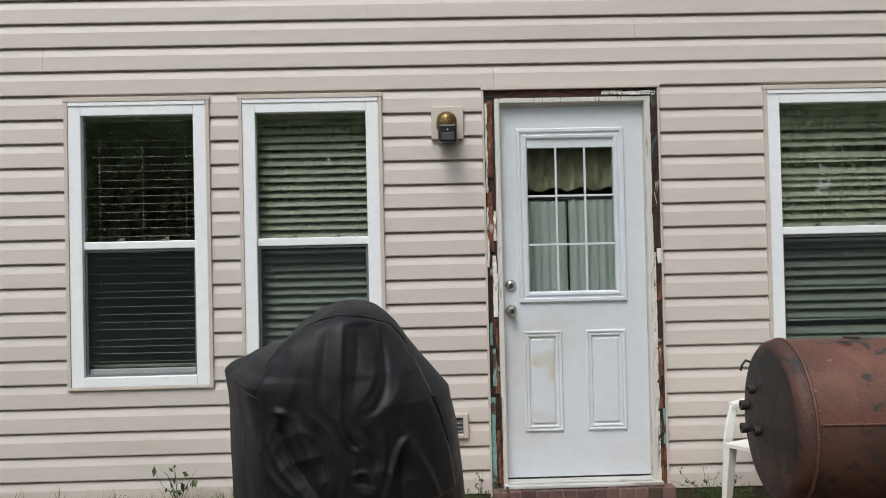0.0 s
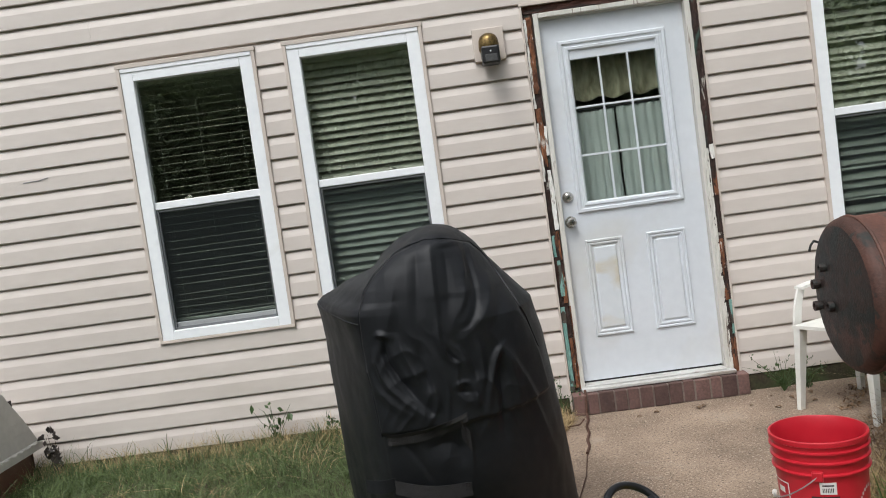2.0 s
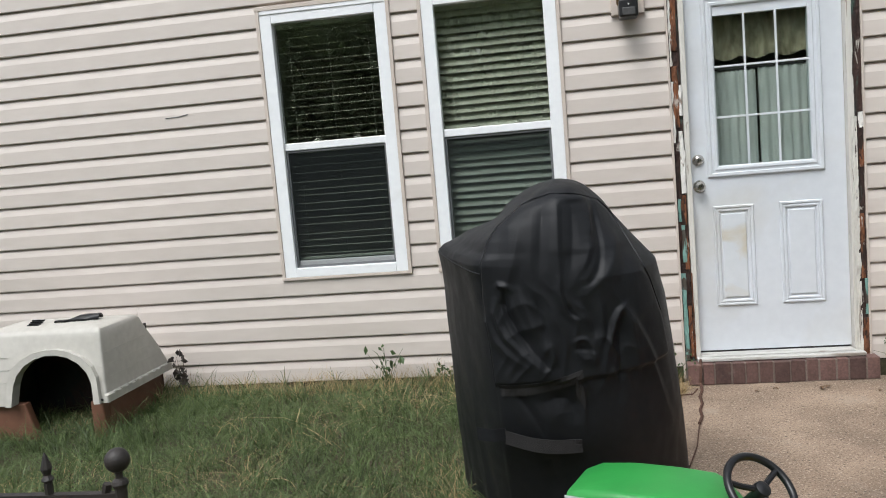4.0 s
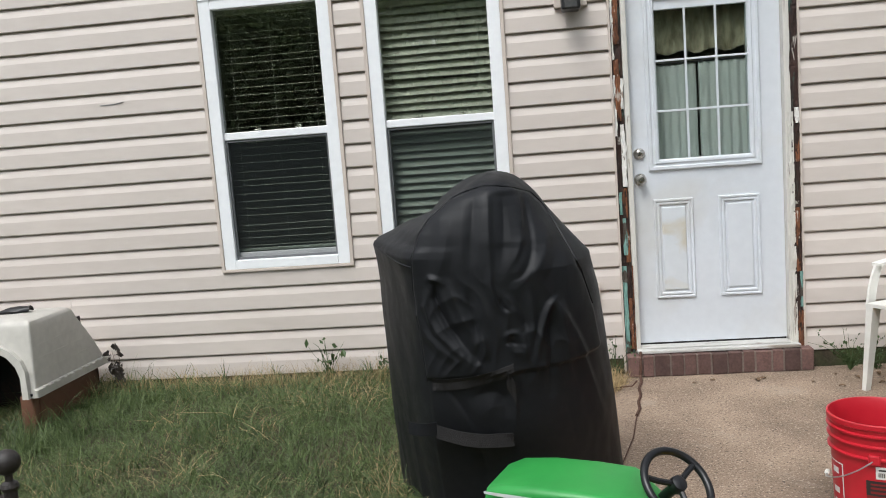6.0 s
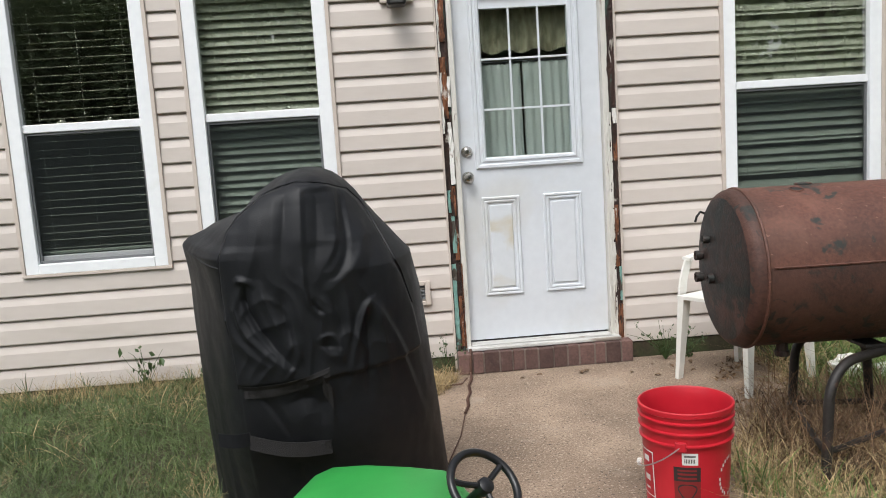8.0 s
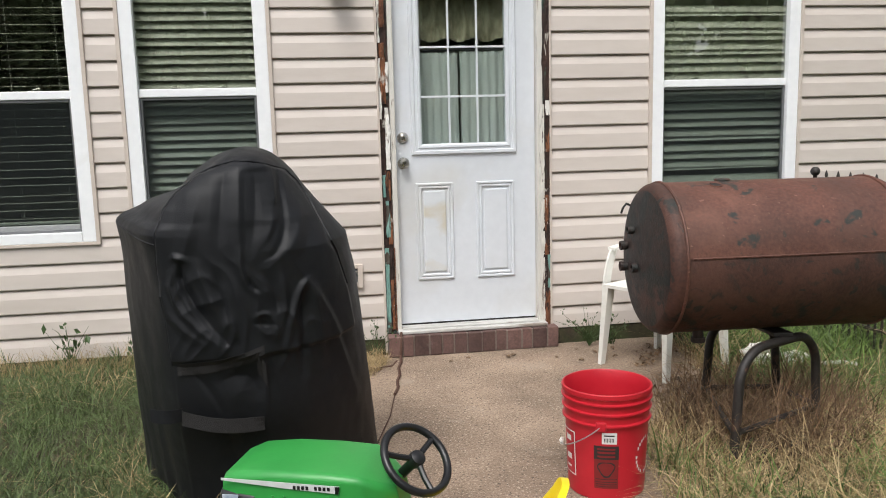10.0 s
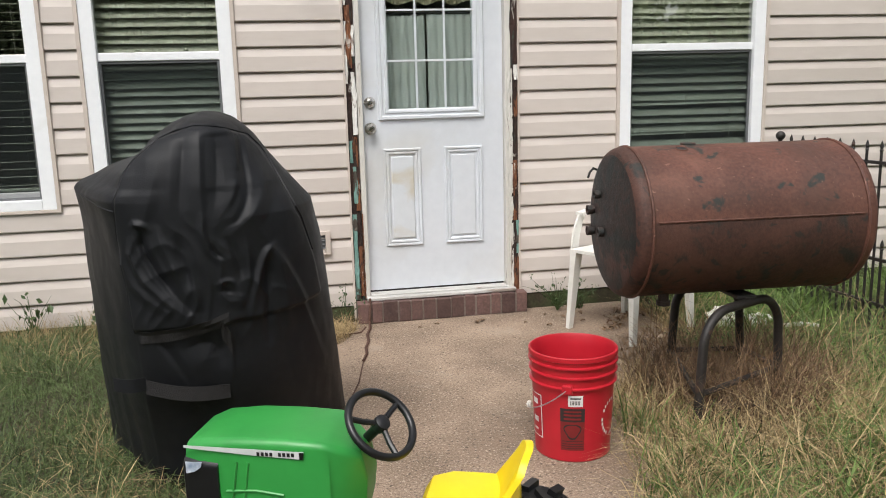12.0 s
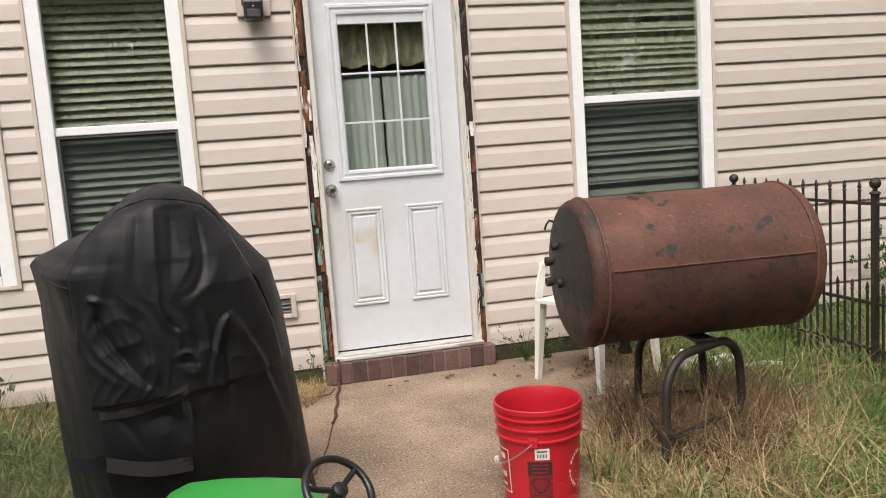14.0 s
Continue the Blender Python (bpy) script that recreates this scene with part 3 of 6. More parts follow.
ragged("casing_left", ROTDARK, 0.662, 0.714, 0.11, 2.205, WALL + 0.008, 3.1, 0.005, "dark rotten side casing")
for x0, x1, z0, z1, sd in ((0.676, 0.706, 1.78, 2.19, 41.0), (0.672, 0.700, 1.38, 1.70, 43.0), (0.680, 0.710, 0.86, 1.02, 45.0), (0.690, 0.712, 0.62, 0.80, 47.0), (0.694, 0.712, 0.14, 0.42, 48.0)):
    ragged("rotten_strip", RUSTWOOD, x0, x1, z0, z1, WALL + 0.001, sd, 0.007, "orange-brown rotten wood strip", 0.008, 0.006)
for x0, x1, z0, z1, sd in ((0.666, 0.688, 0.12, 0.60, 51.0), (0.680, 0.700, 0.66, 0.86, 53.0), (0.668, 0.684, 0.88, 1.00, 55.0)):
    ragged("teal_strip", TEAL, x0, x1, z0, z1, WALL - 0.002, sd, 0.005, "strip of old flaking teal paint", 0.006)
for x0, x1, z0, z1, sd in ((0.690, 0.714, 1.03, 1.36, 27.0), (0.663, 0.674, 1.30, 1.62, 57.0), (0.665, 0.676, 1.70, 2.18, 59.0), (0.700, 0.715, 1.44, 1.60, 61.0)):
    ragged("paint_flake", PEEL, x0, x1, z0, z1, WALL - 0.003, sd, 0.006, "flake of white paint", 0.004)
ragged("casing_right", ROTDARK, 1.563, 1.602, 0.11, 2.240, WALL - 0.003, 7.7, 0.006, "dark rotten side casing")
for x0, x1, z0, z1, sd in ((1.572, 1.592, 0.52, 0.86, 63.0), (1.574, 1.603, 0.115, 0.31, 23.0), (1.580, 1.600, 1.10, 1.26, 65.0)):
    ragged("rotten_strip", RUSTWOOD, x0, x1, z0, z1, WALL - 0.008, sd, 0.006, "orange-brown rotten wood strip", 0.008, 0.004)
ragged("teal_strip", TEAL, 1.588, 1.602, 0.33, 0.52, WALL - 0.008, 67.0, 0.004, "strip of old flaking teal paint", 0.006)
ragged("paint_flake", PEEL, 1.580, 1.602, 1.30, 1.38, WALL - 0.010, 31.0, 0.006, "flake of white paint", 0.004)
ragged("casing_head", ROTBROWN, 0.664, 1.600, 2.210, 2.252, WALL + 0.006, 11.3, 0.004, "brown rotten head casing")
ragged("torn_wrap", PEEL, 1.300, 1.590, 2.216, 2.236, WALL - 0.002, 15.9, 0.007, "torn scrap of white wrap", 0.002)
ragged("split_strip", CREAM, 1.543, 1.571, 0.13, 1.36, WALL - 0.006, 21.0, 0.004, "split white strip of jamb", 0.006)
ragged("stained_strip", RUSTWOOD, 0.716, 0.722, 0.13, 0.60, WALL - 0.001, 69.0, 0.003, "brown bare wood where the jamb has lost its paint", 0.006)

# curtains behind the door's glass
cy = DY + 0.085


def curtain(name, x0, x1, z0, z1, waves, depth, material, label, scallop=0.0):
    bm = bmesh.new()

    def place(u, v):
        x = x0 + u * (x1 - x0)
        w = depth * math.sin(u * waves * math.tau + 0.8 * math.sin(u * 9)) * (0.5 + 0.5 * v) + 0.004 * noise.noise((u * 14, v * 3, x0))
        top = z1 + 0.004 * math.sin(u * waves * 2 * math.tau)
        return (x + 0.006 * noise.noise((v * 4, u * 8, 1)), cy + w, top - v * (top - z0) + scallop * v * math.sin(u * waves * math.tau * 0.5))
    sheet(bm, 60, 14, place, (0, 0.0015, 0))
    return tagged(finish(name, bm, material, None, "", True), label, "curtain", "curtains behind the door glass")


curtain("valance", 0.860, 1.400, 1.722, 2.02, 7, 0.012, VALANCE, "olive and cream patterned valance behind the door glass", 0.010)
curtain("cafe_curtain", 0.865, 1.118, 1.10, 1.655, 5, 0.010, SHEER, "pale grey-green cafe curtain, drawn", 0.0)
curtain("cafe_curtain", 1.130, 1.395, 1.10, 1.660, 5, 0.010, SHEER, "pale grey-green cafe curtain, drawn", 0.0)
bm = bmesh.new()
tube(bm, [(0.80, cy, 1.668), (1.46, cy, 1.668)], 0.004, 8)
tagged(finish("curtain_rod", bm, BLACK, None, "", True), "thin dark curtain rod across the door glass", "curtain rod")

# ---- the brick step ----
step = thing("brick_step", (1.145, 4.56, 0.0), "low step of dark red bricks set on edge, below the door", "step")
boxpart("mortar_bed", MORTAR, step, 0.664, 1.626, 4.521, WALL + 0.020, 0.0, 0.112)
nbricks = 13
joints = [0.660 + 0.97 * i / nbricks + (random.uniform(-0.008, 0.008) if 0 < i < nbricks else 0) for i in range(nbricks + 1)]
for xa, xb in zip(joints, joints[1:]):
    bm = bmesh.new()
    j = random.uniform(-0.006, 0.004)
    box(bm, xa + 0.004, xb - 0.004, 4.515 + j, 4.598, 0.004, 0.118 + random.uniform(-0.003, 0.002), 0.005)
    part("brick", bm, BRICK, step)

# ---- ground ----
bm = bmesh.new()


def lie(x, y):
    """Height of the soil: level by the slab, a little uneven further off."""
    d = max(0.0, 0.30 - x, x - 2.1)
    rise = 0.055 * smoothstep(3.2, 4.5, y) * smoothstep(0.4, -0.3, x)
    return -0.030 + 0.035 * min(1.0, d) + rise + 0.02 * noise.noise((x * 0.9, y * 0.9, 0))


gx = [-60, -30, -15] + [(-8 + 0.25 * i) for i in range(65)] + [15, 30, 60]
gy = [-60, -30, -15] + [(-6 + 0.25 * i) for i in range(43)] + [7.5, 15, 40]
grid = [[bm.verts.new((x, y, lie(x, y))) for y in gy] for x in gx]
for i in range(len(gx) - 1):
    for j in range(len(gy) - 1):
        bm.faces.new((grid[i][j], grid[i + 1][j], grid[i + 1][j + 1], grid[i][j + 1]))
tagged(finish("ground", bm, SOIL, None, "", True), "brown soil of the yard under thin grass", "ground", kind="structure")

bm = bmesh.new()
SLAB = [(0.30, 4.592), (0.30, 0.9), (1.42, 0.9), (1.50, 2.2), (1.62, 3.0), (2.15, 3.35), (2.30, 4.592)]
edge = []
for (x0, y0), (x1, y1) in zip(SLAB, SLAB[1:] + SLAB[:1]):
    for k in range(10):
        q = k / 10
        x, y = x0 + q * (x1 - x0), y0 + q * (y1 - y0)
        wob = 0.015 * noise.noise((x * 6, y * 6, 2)) if y < 4.5 else 0
        edge.append((x + wob, y + (0.015 * noise.noise((x * 6, y * 6, 7)) if y < 4.5 else 0)))
top = [bm.verts.new((x, y, 0.0)) for x, y in edge]
bot = [bm.verts.new((x, y, -0.12)) for x, y in edge]
bm.faces.new(top)
for i in range(len(edge)):
    j = (i + 1) % len(edge)
    bm.faces.new((top[i], bot[i], bot[j], top[j]))
tagged(finish("pavement", bm, CONCRETE), "tan exposed-aggregate concrete patio slab, stained", "patio slab", kind="structure")


def inside_slab(x, y, grow=0.0):
    if y > 3.35:
        right = 2.15 + (y - 3.35) * 0.12
    elif y > 3.0:
        right = 1.62 + (y - 3.0) / 0.35 * 0.53
    elif y > 2.2:
        right = 1.50 + (y - 2.2) / 0.8 * 0.12
    else:
        right = 1.42 + (y - 0.9) / 1.3 * 0.08
    return 0.30 + grow < x < right - grow and y > 0.9


def blades(name, material, n, area, tall, wide, label, category, seed, keep=None, lean=0.5, clump=0.0):
    """Many single bent blades as one sheet of grass."""
    rng = np.random.default_rng(seed)
    x0, x1, y0, y1 = area
    px, py = rng.uniform(x0, x1, n), rng.uniform(y0, y1, n)
    if clump:
        cx, cyy = rng.uniform(x0, x1, n // 25 + 1), rng.uniform(y0, y1, n // 25 + 1)
        which = rng.integers(0, len(cx), n)
        px, py = cx[which] + rng.normal(0, clump, n), cyy[which] + rng.normal(0, clump, n)
    ok = np.array([(keep(a, b) if keep else True) and b < 4.58 for a, b in zip(px, py)])
    px, py = px[ok], py[ok]
    n = len(px)
    pz = np.array([max(lie(a, b), 0.0 if inside_slab(a, b) else -1) for a, b in zip(px, py)]) - 0.006
    h = rng.uniform(tall[0], tall[1], n) * rng.uniform(0.6, 1.0, n)
    w = rng.uniform(wide[0], wide[1], n)
    th = rng.uniform(0, math.tau, n)
    ph = rng.uniform(0, math.tau, n)
    ln = h * rng.uniform(0.15, 1.0, n) * lean
    py = np.where(py + np.sin(ph) * ln > 4.56, py - 0.06, py)
    dx, dy = np.cos(th) * w / 2, np.sin(th) * w / 2
    bxx, byy = np.cos(ph) * ln, np.sin(ph) * ln
    bend = np.clip(ln / h, 0.1, 1.6)
    curl = h * rng.normal(0, 0.42, n)
    v = np.empty((n, 7, 3))
    for k, (q, thin) in enumerate(((0.0, 1.0), (0.4, 0.95), (0.75, 0.65))):
        cx_ = px + bxx * q ** 1.7 - np.sin(ph) * curl * q * (1 - q)
        cy_ = np.minimum(py + byy * q ** 1.7 + np.cos(ph) * curl * q * (1 - q), 4.575)
        cz_ = pz + h * (q - 0.38 * bend * q * q)
        v[:, 2 * k] = np.stack([cx_ - dx * thin, np.minimum(cy_ - dy * thin, 4.578), cz_], 1)
        v[:, 2 * k + 1] = np.stack([cx_ + dx * thin, np.minimum(cy_ + dy * thin, 4.578), cz_], 1)
    v[:, 6] = np.stack([px + bxx, np.minimum(py + byy, 4.575), pz + np.maximum(h * (1 - 0.42 * bend), 0.004)], 1)
    me = bpy.data.meshes.new(name)
    base = np.arange(n)[:, None] * 7
    quads, more, tris = base + np.array([0, 1, 3, 2]), base + np.array([2, 3, 5, 4]), base + np.array([4, 5, 6])
    me.from_pydata(v.reshape(-1, 3).tolist(), [], quads.tolist() + more.tolist() + tris.tolist())
    me.materials.append(material)
    return tagged(new(name, me), label, category, kind="stuff")


def left_lawn(x, y):
    return x < 0.34


def right_lawn(x, y):
    return not inside_slab(x, y, 0.03) and x > 1.0


def dry_patch(x, y):
    return noise.noise((x * 1.7, y * 1.7, 5)) > 0.02


blades("lawn_grass", GREEN, 105000, (-4.4, 0.36, 1.4, 4.58), (0.035, 0.105), (0.0014, 0.0030), "thin green lawn grass, uneven", "grass", 11, left_lawn, 1.9)
blades("lawn_tufts", GREEN, 34000, (-4.4, 0.36, 1.4, 4.58), (0.08, 0.19), (0.0018, 0.0040), "longer green tufts in the lawn", "grass", 15, left_lawn, 1.8, 0.045)
blades("dry_lawn_grass", STRAW, 22000, (-4.4, 0.36, 1.4, 4.58), (0.04, 0.13), (0.0012, 0.0026), "dry straw-coloured grass among the lawn", "dry grass", 12,
       lambda x, y: left_lawn(x, y) and dry_patch(x, y), 1.7)
blades("long_lawn_blades", GREEN, 6500, (-4.4, 0.36, 1.4, 4.55), (0.10, 0.22), (0.0028, 0.0048), "longer bright green blades bent over the lawn", "grass", 41,
       lambda x, y: left_lawn(x, y) and noise.noise((x * 1.9, y * 1.9, 11)) > -0.2, 2.3, 0.06)
blades("lawn_straw", STRAW, 3200, (-4.4, 0.36, 1.4, 4.55), (0.10, 0.24), (0.0022, 0.0038), "pale dry blades fallen over the lawn", "dry grass", 42,
       lambda x, y: left_lawn(x, y) and dry_patch(x, y + 0.4), 2.5, 0.05)
blades("dry_patch_grass", STRAW, 2600, (-1.3, 0.34, 1.5, 2.75), (0.06, 0.20), (0.0018, 0.0034), "dry straw patch in the lawn before the covered grill", "dry grass", 45, left_lawn, 2.2, 0.06)
blades("yard_grass", GREEN, 42000, (-7.0, 6.0, -6.0, 1.5), (0.05, 0.13), (0.004, 0.008), "thin grass over the rest of the yard", "grass", 46,
       lambda x, y: not inside_slab(x, y) and not (1.3 < x < 5.0 and y > 1.0), 1.9)
blades("dog_house_grass", GREEN, 2600, (-3.1, -2.05, 3.62, 4.5), (0.12, 0.30), (0.0018, 0.004), "long grass grown up round the dog house", "grass", 20,
       lambda x, y: (y < 3.84 or x > -2.30) and noise.noise((x * 3, y * 3, 4)) > -0.25, 1.1, 0.03)
blades("wall_foot_grass", STRAW, 2600, (-3.2, 0.2, 4.36, 4.57), (0.08, 0.22), (0.0012, 0.0028), "thin dry stalks along the foot of the wall", "dry grass", 16, left_lawn, 0.8)


def under_stand(x, y):
    """The bare, dead patch round the stand and towards the bucket."""
    return ((x - 1.95) / 0.42) ** 2 + ((y - 3.02) / 0.34) ** 2 < 1.0 + 0.5 * noise.noise((x * 4, y * 4, 7))


blades("short_grass", LUSH, 26000, (1.3, 5.0, 1.0, 4.58), (0.05, 0.15), (0.002, 0.004), "short green grass under the tall blades", "grass", 18,
       lambda x, y: right_lawn(x, y) and not under_stand(x, y) and (x > 2.3 or y < 2.55), 1.6)
blades("tall_grass", LUSH, 17000, (1.3, 5.0, 1.0, 4.58), (0.12, 0.34), (0.0028, 0.0068), "tall bright green wild grass beside the patio", "grass", 13,
       lambda x, y: right_lawn(x, y) and not under_stand(x, y) and (x > 2.4 or y < 2.5 or noise.noise((x * 2.5, y * 2.5, 1)) > 0.25), 1.7, 0.05)
blades("dry_tall_grass", STRAW, 15000, (1.3, 5.0, 1.0, 4.5), (0.10, 0.34), (0.0016, 0.0036), "dry tangled straw grass beside the patio", "dry grass", 14,
       lambda x, y: right_lawn(x, y) and not under_stand(x, y) and (x < 2.15 or (dry_patch(x, y) and x < 2.7)), 2.0, 0.05)
blades("loose_straw", STRAW, 5200, (1.3, 4.6, 1.0, 4.4), (0.18, 0.46), (0.0024, 0.0046), "long pale straw stalks arching over the grass", "dry grass", 43,
       lambda x, y: right_lawn(x, y) and not under_stand(x, y) and (x < 2.6 or noise.noise((x * 1.3, y * 1.3, 21)) > 0.1), 1.9, 0.09)
blades("broad_grass", LUSH, 6000, (1.3, 5.0, 1.0, 4.5), (0.16, 0.40), (0.0045, 0.0085), "broad bright green blades arching over", "grass", 44,
       lambda x, y: right_lawn(x, y) and not under_stand(x, y) and (x > 2.3 or y < 2.4) and noise.noise((x * 1.6, y * 1.6, 31)) > -0.15, 2.0, 0.06)
blades("fallen_straw", STRAW, 9000, (1.3, 5.0, 1.0, 4.5), (0.08, 0.22), (0.0014, 0.003), "flattened straw beneath the grass", "dry grass", 19,
       lambda x, y: right_lawn(x, y) and not under_stand(x, y) and (x < 2.4 or dry_patch(x, y)), 2.6)
blades("dead_undergrowth", DEAD, 16000, (1.3, 5.0, 1.0, 4.5), (0.03, 0.12), (0.0015, 0.004), "brown dead undergrowth beneath the grass", "dead grass", 17, right_lawn, 2.0)

# ---- covered grill ----
from mathutils.bvhtree import BVHTree

# outline of the cover at mid height, unit square: (across 0..1, depth 0..1), front left first
OUTLINE = [(0.27, 0.07), (0.42, 0.01), (0.62, 0.0), (0.80, 0.06), (0.93, 0.20), (1.0, 0.40), (0.99, 0.62), (0.90, 0.85), (0.70, 0.97), (0.40, 1.0), (0.16, 0.97),
           (0.03, 0.88), (0.0, 0.72), (0.05, 0.52), (0.16, 0.26)]
COVER_LEFT = [(-0.05, -0.375), (0.15, -0.378), (0.50, -0.386), (0.83, -0.390), (0.965, -0.402), (0.985, -0.385), (1.01, -0.325), (1.03, -0.29), (1.065, -0.186), (1.09, -0.15), (1.128, -0.118), (1.15, -0.085), (1.178, -0.042), (1.198, 0.005), (1.212, 0.060)]
COVER_RIGHT = [(-0.05, 0.485), (0.1, 0.475), (0.5, 0.447), (0.79, 0.418), (0.91, 0.395), (1.018, 0.305), (1.074, 0.260), (1.13, 0.222), (1.162, 0.192), (1.19, 0.158), (1.205, 0.130), (1.212, 0.095)]
COVER_FRONT = [(-0.05, 2.79), (0.10, 2.76), (0.25, 2.71), (0.40, 2.645), (0.60, 2.62), (0.96, 2.60), (1.08, 2.62), (1.15, 2.65), (1.185, 2.69), (1.20, 2.76), (1.212, 2.84)]
COVER_BACK = [(-0.05, 3.44), (0.9, 3.44), (1.05, 3.40), (1.15, 3.30), (1.19, 3.20), (1.212, 3.0)]
# folds of the cloth, each a bent line of three (x, z), its height, and how far it runs out to its left and right
PLEATS = [(0.074, 1.160, 0.068, 1.021, 0.070, 0.898, 0.012, 0.030, 0.012),
          (0.035, 1.154, 0.020, 1.042, 0.008, 0.919, -0.010, 0.020, 0.020),
          (-0.034, 1.115, -0.060, 0.994, -0.095, 0.889, 0.008, 0.030, 0.020),
          (0.178, 1.136, 0.195, 1.031, 0.195, 0.978, -0.016, 0.022, 0.007),
          (0.195, 0.978, 0.180, 0.918, 0.146, 0.888, -0.011, 0.016, 0.006),
          (0.159, 1.137, 0.162, 1.076, 0.163, 1.042, 0.012, 0.020, 0.010),
          (0.160, 1.020, 0.150, 0.975, 0.132, 0.935, 0.012, 0.024, 0.012),
          (0.231, 1.046, 0.216, 0.942, 0.137, 0.855, 0.014, 0.020, 0.035),
          (0.116, 1.140, 0.113, 1.018, 0.102, 0.931, -0.008, 0.020, 0.014)]
DRAPES = [(-0.117, 0.901, -0.103, 0.902, -0.079, 0.888, 0.020, 0.012, 0.012),
          (-0.101, 0.877, -0.086, 0.777, 0.017, 0.634, -0.030, 0.007, 0.022),
          (-0.124, 0.855, -0.111, 0.750, 0.005, 0.622, 0.018, 0.014, 0.009),
          (-0.152, 0.839, -0.132, 0.711, 0.018, 0.603, 0.010, 0.020, 0.020),
          (-0.054, 0.887, -0.030, 0.800, 0.016, 0.700, 0.014, 0.016, 0.010),
          (-0.004, 0.848, 0.009, 0.776, 0.028, 0.694, -0.016, 0.016, 0.016),
          (0.026, 0.775, 0.034, 0.702, 0.049, 0.644, 0.012, 0.010, 0.010),
          (0.068, 0.919, 0.073, 0.844, 0.106, 0.785, 0.018, 0.014, 0.008),
          (0.087, 0.831, 0.099, 0.807, 0.116, 0.792, -0.020, 0.008, 0.008)]
KNOTS = [(0.100, 0.712, 0.129, 0.721, 0.148, 0.697, 0.012, 0.008, 0.009),
         (0.102, 0.692, 0.121, 0.689, 0.144, 0.684, -0.010, 0.008, 0.010),
         (0.156, 0.682, 0.160, 0.660, 0.158, 0.635, 0.012, 0.010, 0.010),
         (0.136, 0.841, 0.161, 0.768, 0.167, 0.714, -0.018, 0.016, 0.014),
         (0.179, 0.859, 0.186, 0.767, 0.172, 0.660, 0.012, 0.012, 0.014),
         (0.249, 0.813, 0.216, 0.754, 0.181, 0.596, 0.022, 0.008, 0.016),
         (0.256, 0.811, 0.275, 0.717, 0.297, 0.545, 0.014, 0.014, 0.020),
         (0.243, 0.767, 0.239, 0.656, 0.235, 0.511, -0.022, 0.016, 0.018),
         (0.267, 0.789, 0.339, 0.616, 0.402, 0.386, 0.014, 0.030, 0.012),
         (0.317, 0.918, 0.359, 0.855, 0.381, 0.765, -0.010, 0.008, 0.016)]
HOLLOWS = [(-0.010, 0.512, 0.075, 0.518, 0.083, 0.435, -0.030, 0.050, 0.050),
           (-0.098, 0.544, -0.042, 0.458, -0.015, 0.392, -0.012, 0.010, 0.022),
           (0.114, 0.580, 0.123, 0.516, 0.119, 0.406, 0.012, 0.016, 0.008),
           (-0.010, 0.326, 0.003, 0.260, 0.011, 0.184, -0.016, 0.030, 0.030),
           (-0.146, 0.340, -0.142, 0.264, -0.139, 0.188, 0.008, 0.030, 0.030),
           (0.277, 0.510, 0.297, 0.399, 0.310, 0.306, -0.006, 0.030, 0.030)]
COVER_TOP = 1.212


def bent(row):
    """The middle point of a fold pulled into a smooth bow of short pieces."""
    a, b, c = Vector(row[0:2]), Vector(row[2:4]), Vector(row[4:6])
    pull = 2 * b - (a + c) / 2
    pts = [a * (1 - q) ** 2 + pull * 2 * q * (1 - q) + c * q * q for q in (0, 0.2, 0.4, 0.6, 0.8, 1.0)]
    lo = Vector((min(p.x for p in pts), min(p.y for p in pts)))
    hi = Vector((max(p.x for p in pts), max(p.y for p in pts)))
    reach = 5 * max(row[7], row[8])
    return pts, row[6], row[7], row[8], lo.x - reach, hi.x + reach, lo.y - reach, hi.y + reach


FOLDS = [bent(row) for row in PLEATS + DRAPES + KNOTS + HOLLOWS]


def fold_at(x, z):
    """Stand-out of the cloth: each fold is steep on one side and runs out softly on the other."""
    d = 0.0
    for pts, high, wl, wr, x0, x1, z0, z1 in FOLDS:
        if not (x0 < x < x1 and z0 < z < z1):
            continue
        best, turn, where = 1e9, 1.0, 0.0
        for k in range(5):
            a, b = pts[k], pts[k + 1]
            ax, az = b.x - a.x, b.y - a.y
            q = max(0.0, min(1.0, ((x - a.x) * ax + (z - a.y) * az) / (ax * ax + az * az)))
            ex, ez = x - a.x - q * ax, z - a.y - q * az
            r2 = ex * ex + ez * ez
            if r2 < best:
                best, turn, where = r2, ax * ez - az * ex, (k + q) / 5
        w = wl if turn < 0 else wr
        r = math.sqrt(best + 1e-6) / (1.35 * w)
        if r < 1:
            d += 0.72 * high * (1 - r) * (1 - 0.35 * r) * min(1.0, 0.35 + 3.2 * where, 0.25 + 2.2 * (1 - where))
    return d


PANEL_LEFT = [(0.50, -0.16), (0.64, -0.166), (0.86, -0.181), (0.97, -0.176), (1.04, -0.150), (1.085, -0.115), (1.142, -0.044), (1.178, 0.063)]
PANEL_RIGHT = [(0.50, 0.43), (0.75, 0.391), (0.876, 0.358), (0.99, 0.303), (1.10, 0.240), (1.14, 0.205), (1.165, 0.15), (1.178, 0.063)]


def panel_at(x, z):
    """One inside the arched front panel of the cover, nought outside."""
    if z > 1.178:
        return 0.0
    side = smoothstep(0.0, 0.014, x - along(PANEL_LEFT, z)) * smoothstep(0.0, 0.02, along(PANEL_RIGHT, z) - x)
    return side * smoothstep(1.182, 1.165, z) * (0.15 + 0.85 * smoothstep(0.572 + 0.08 * x, 0.592 + 0.08 * x, z))


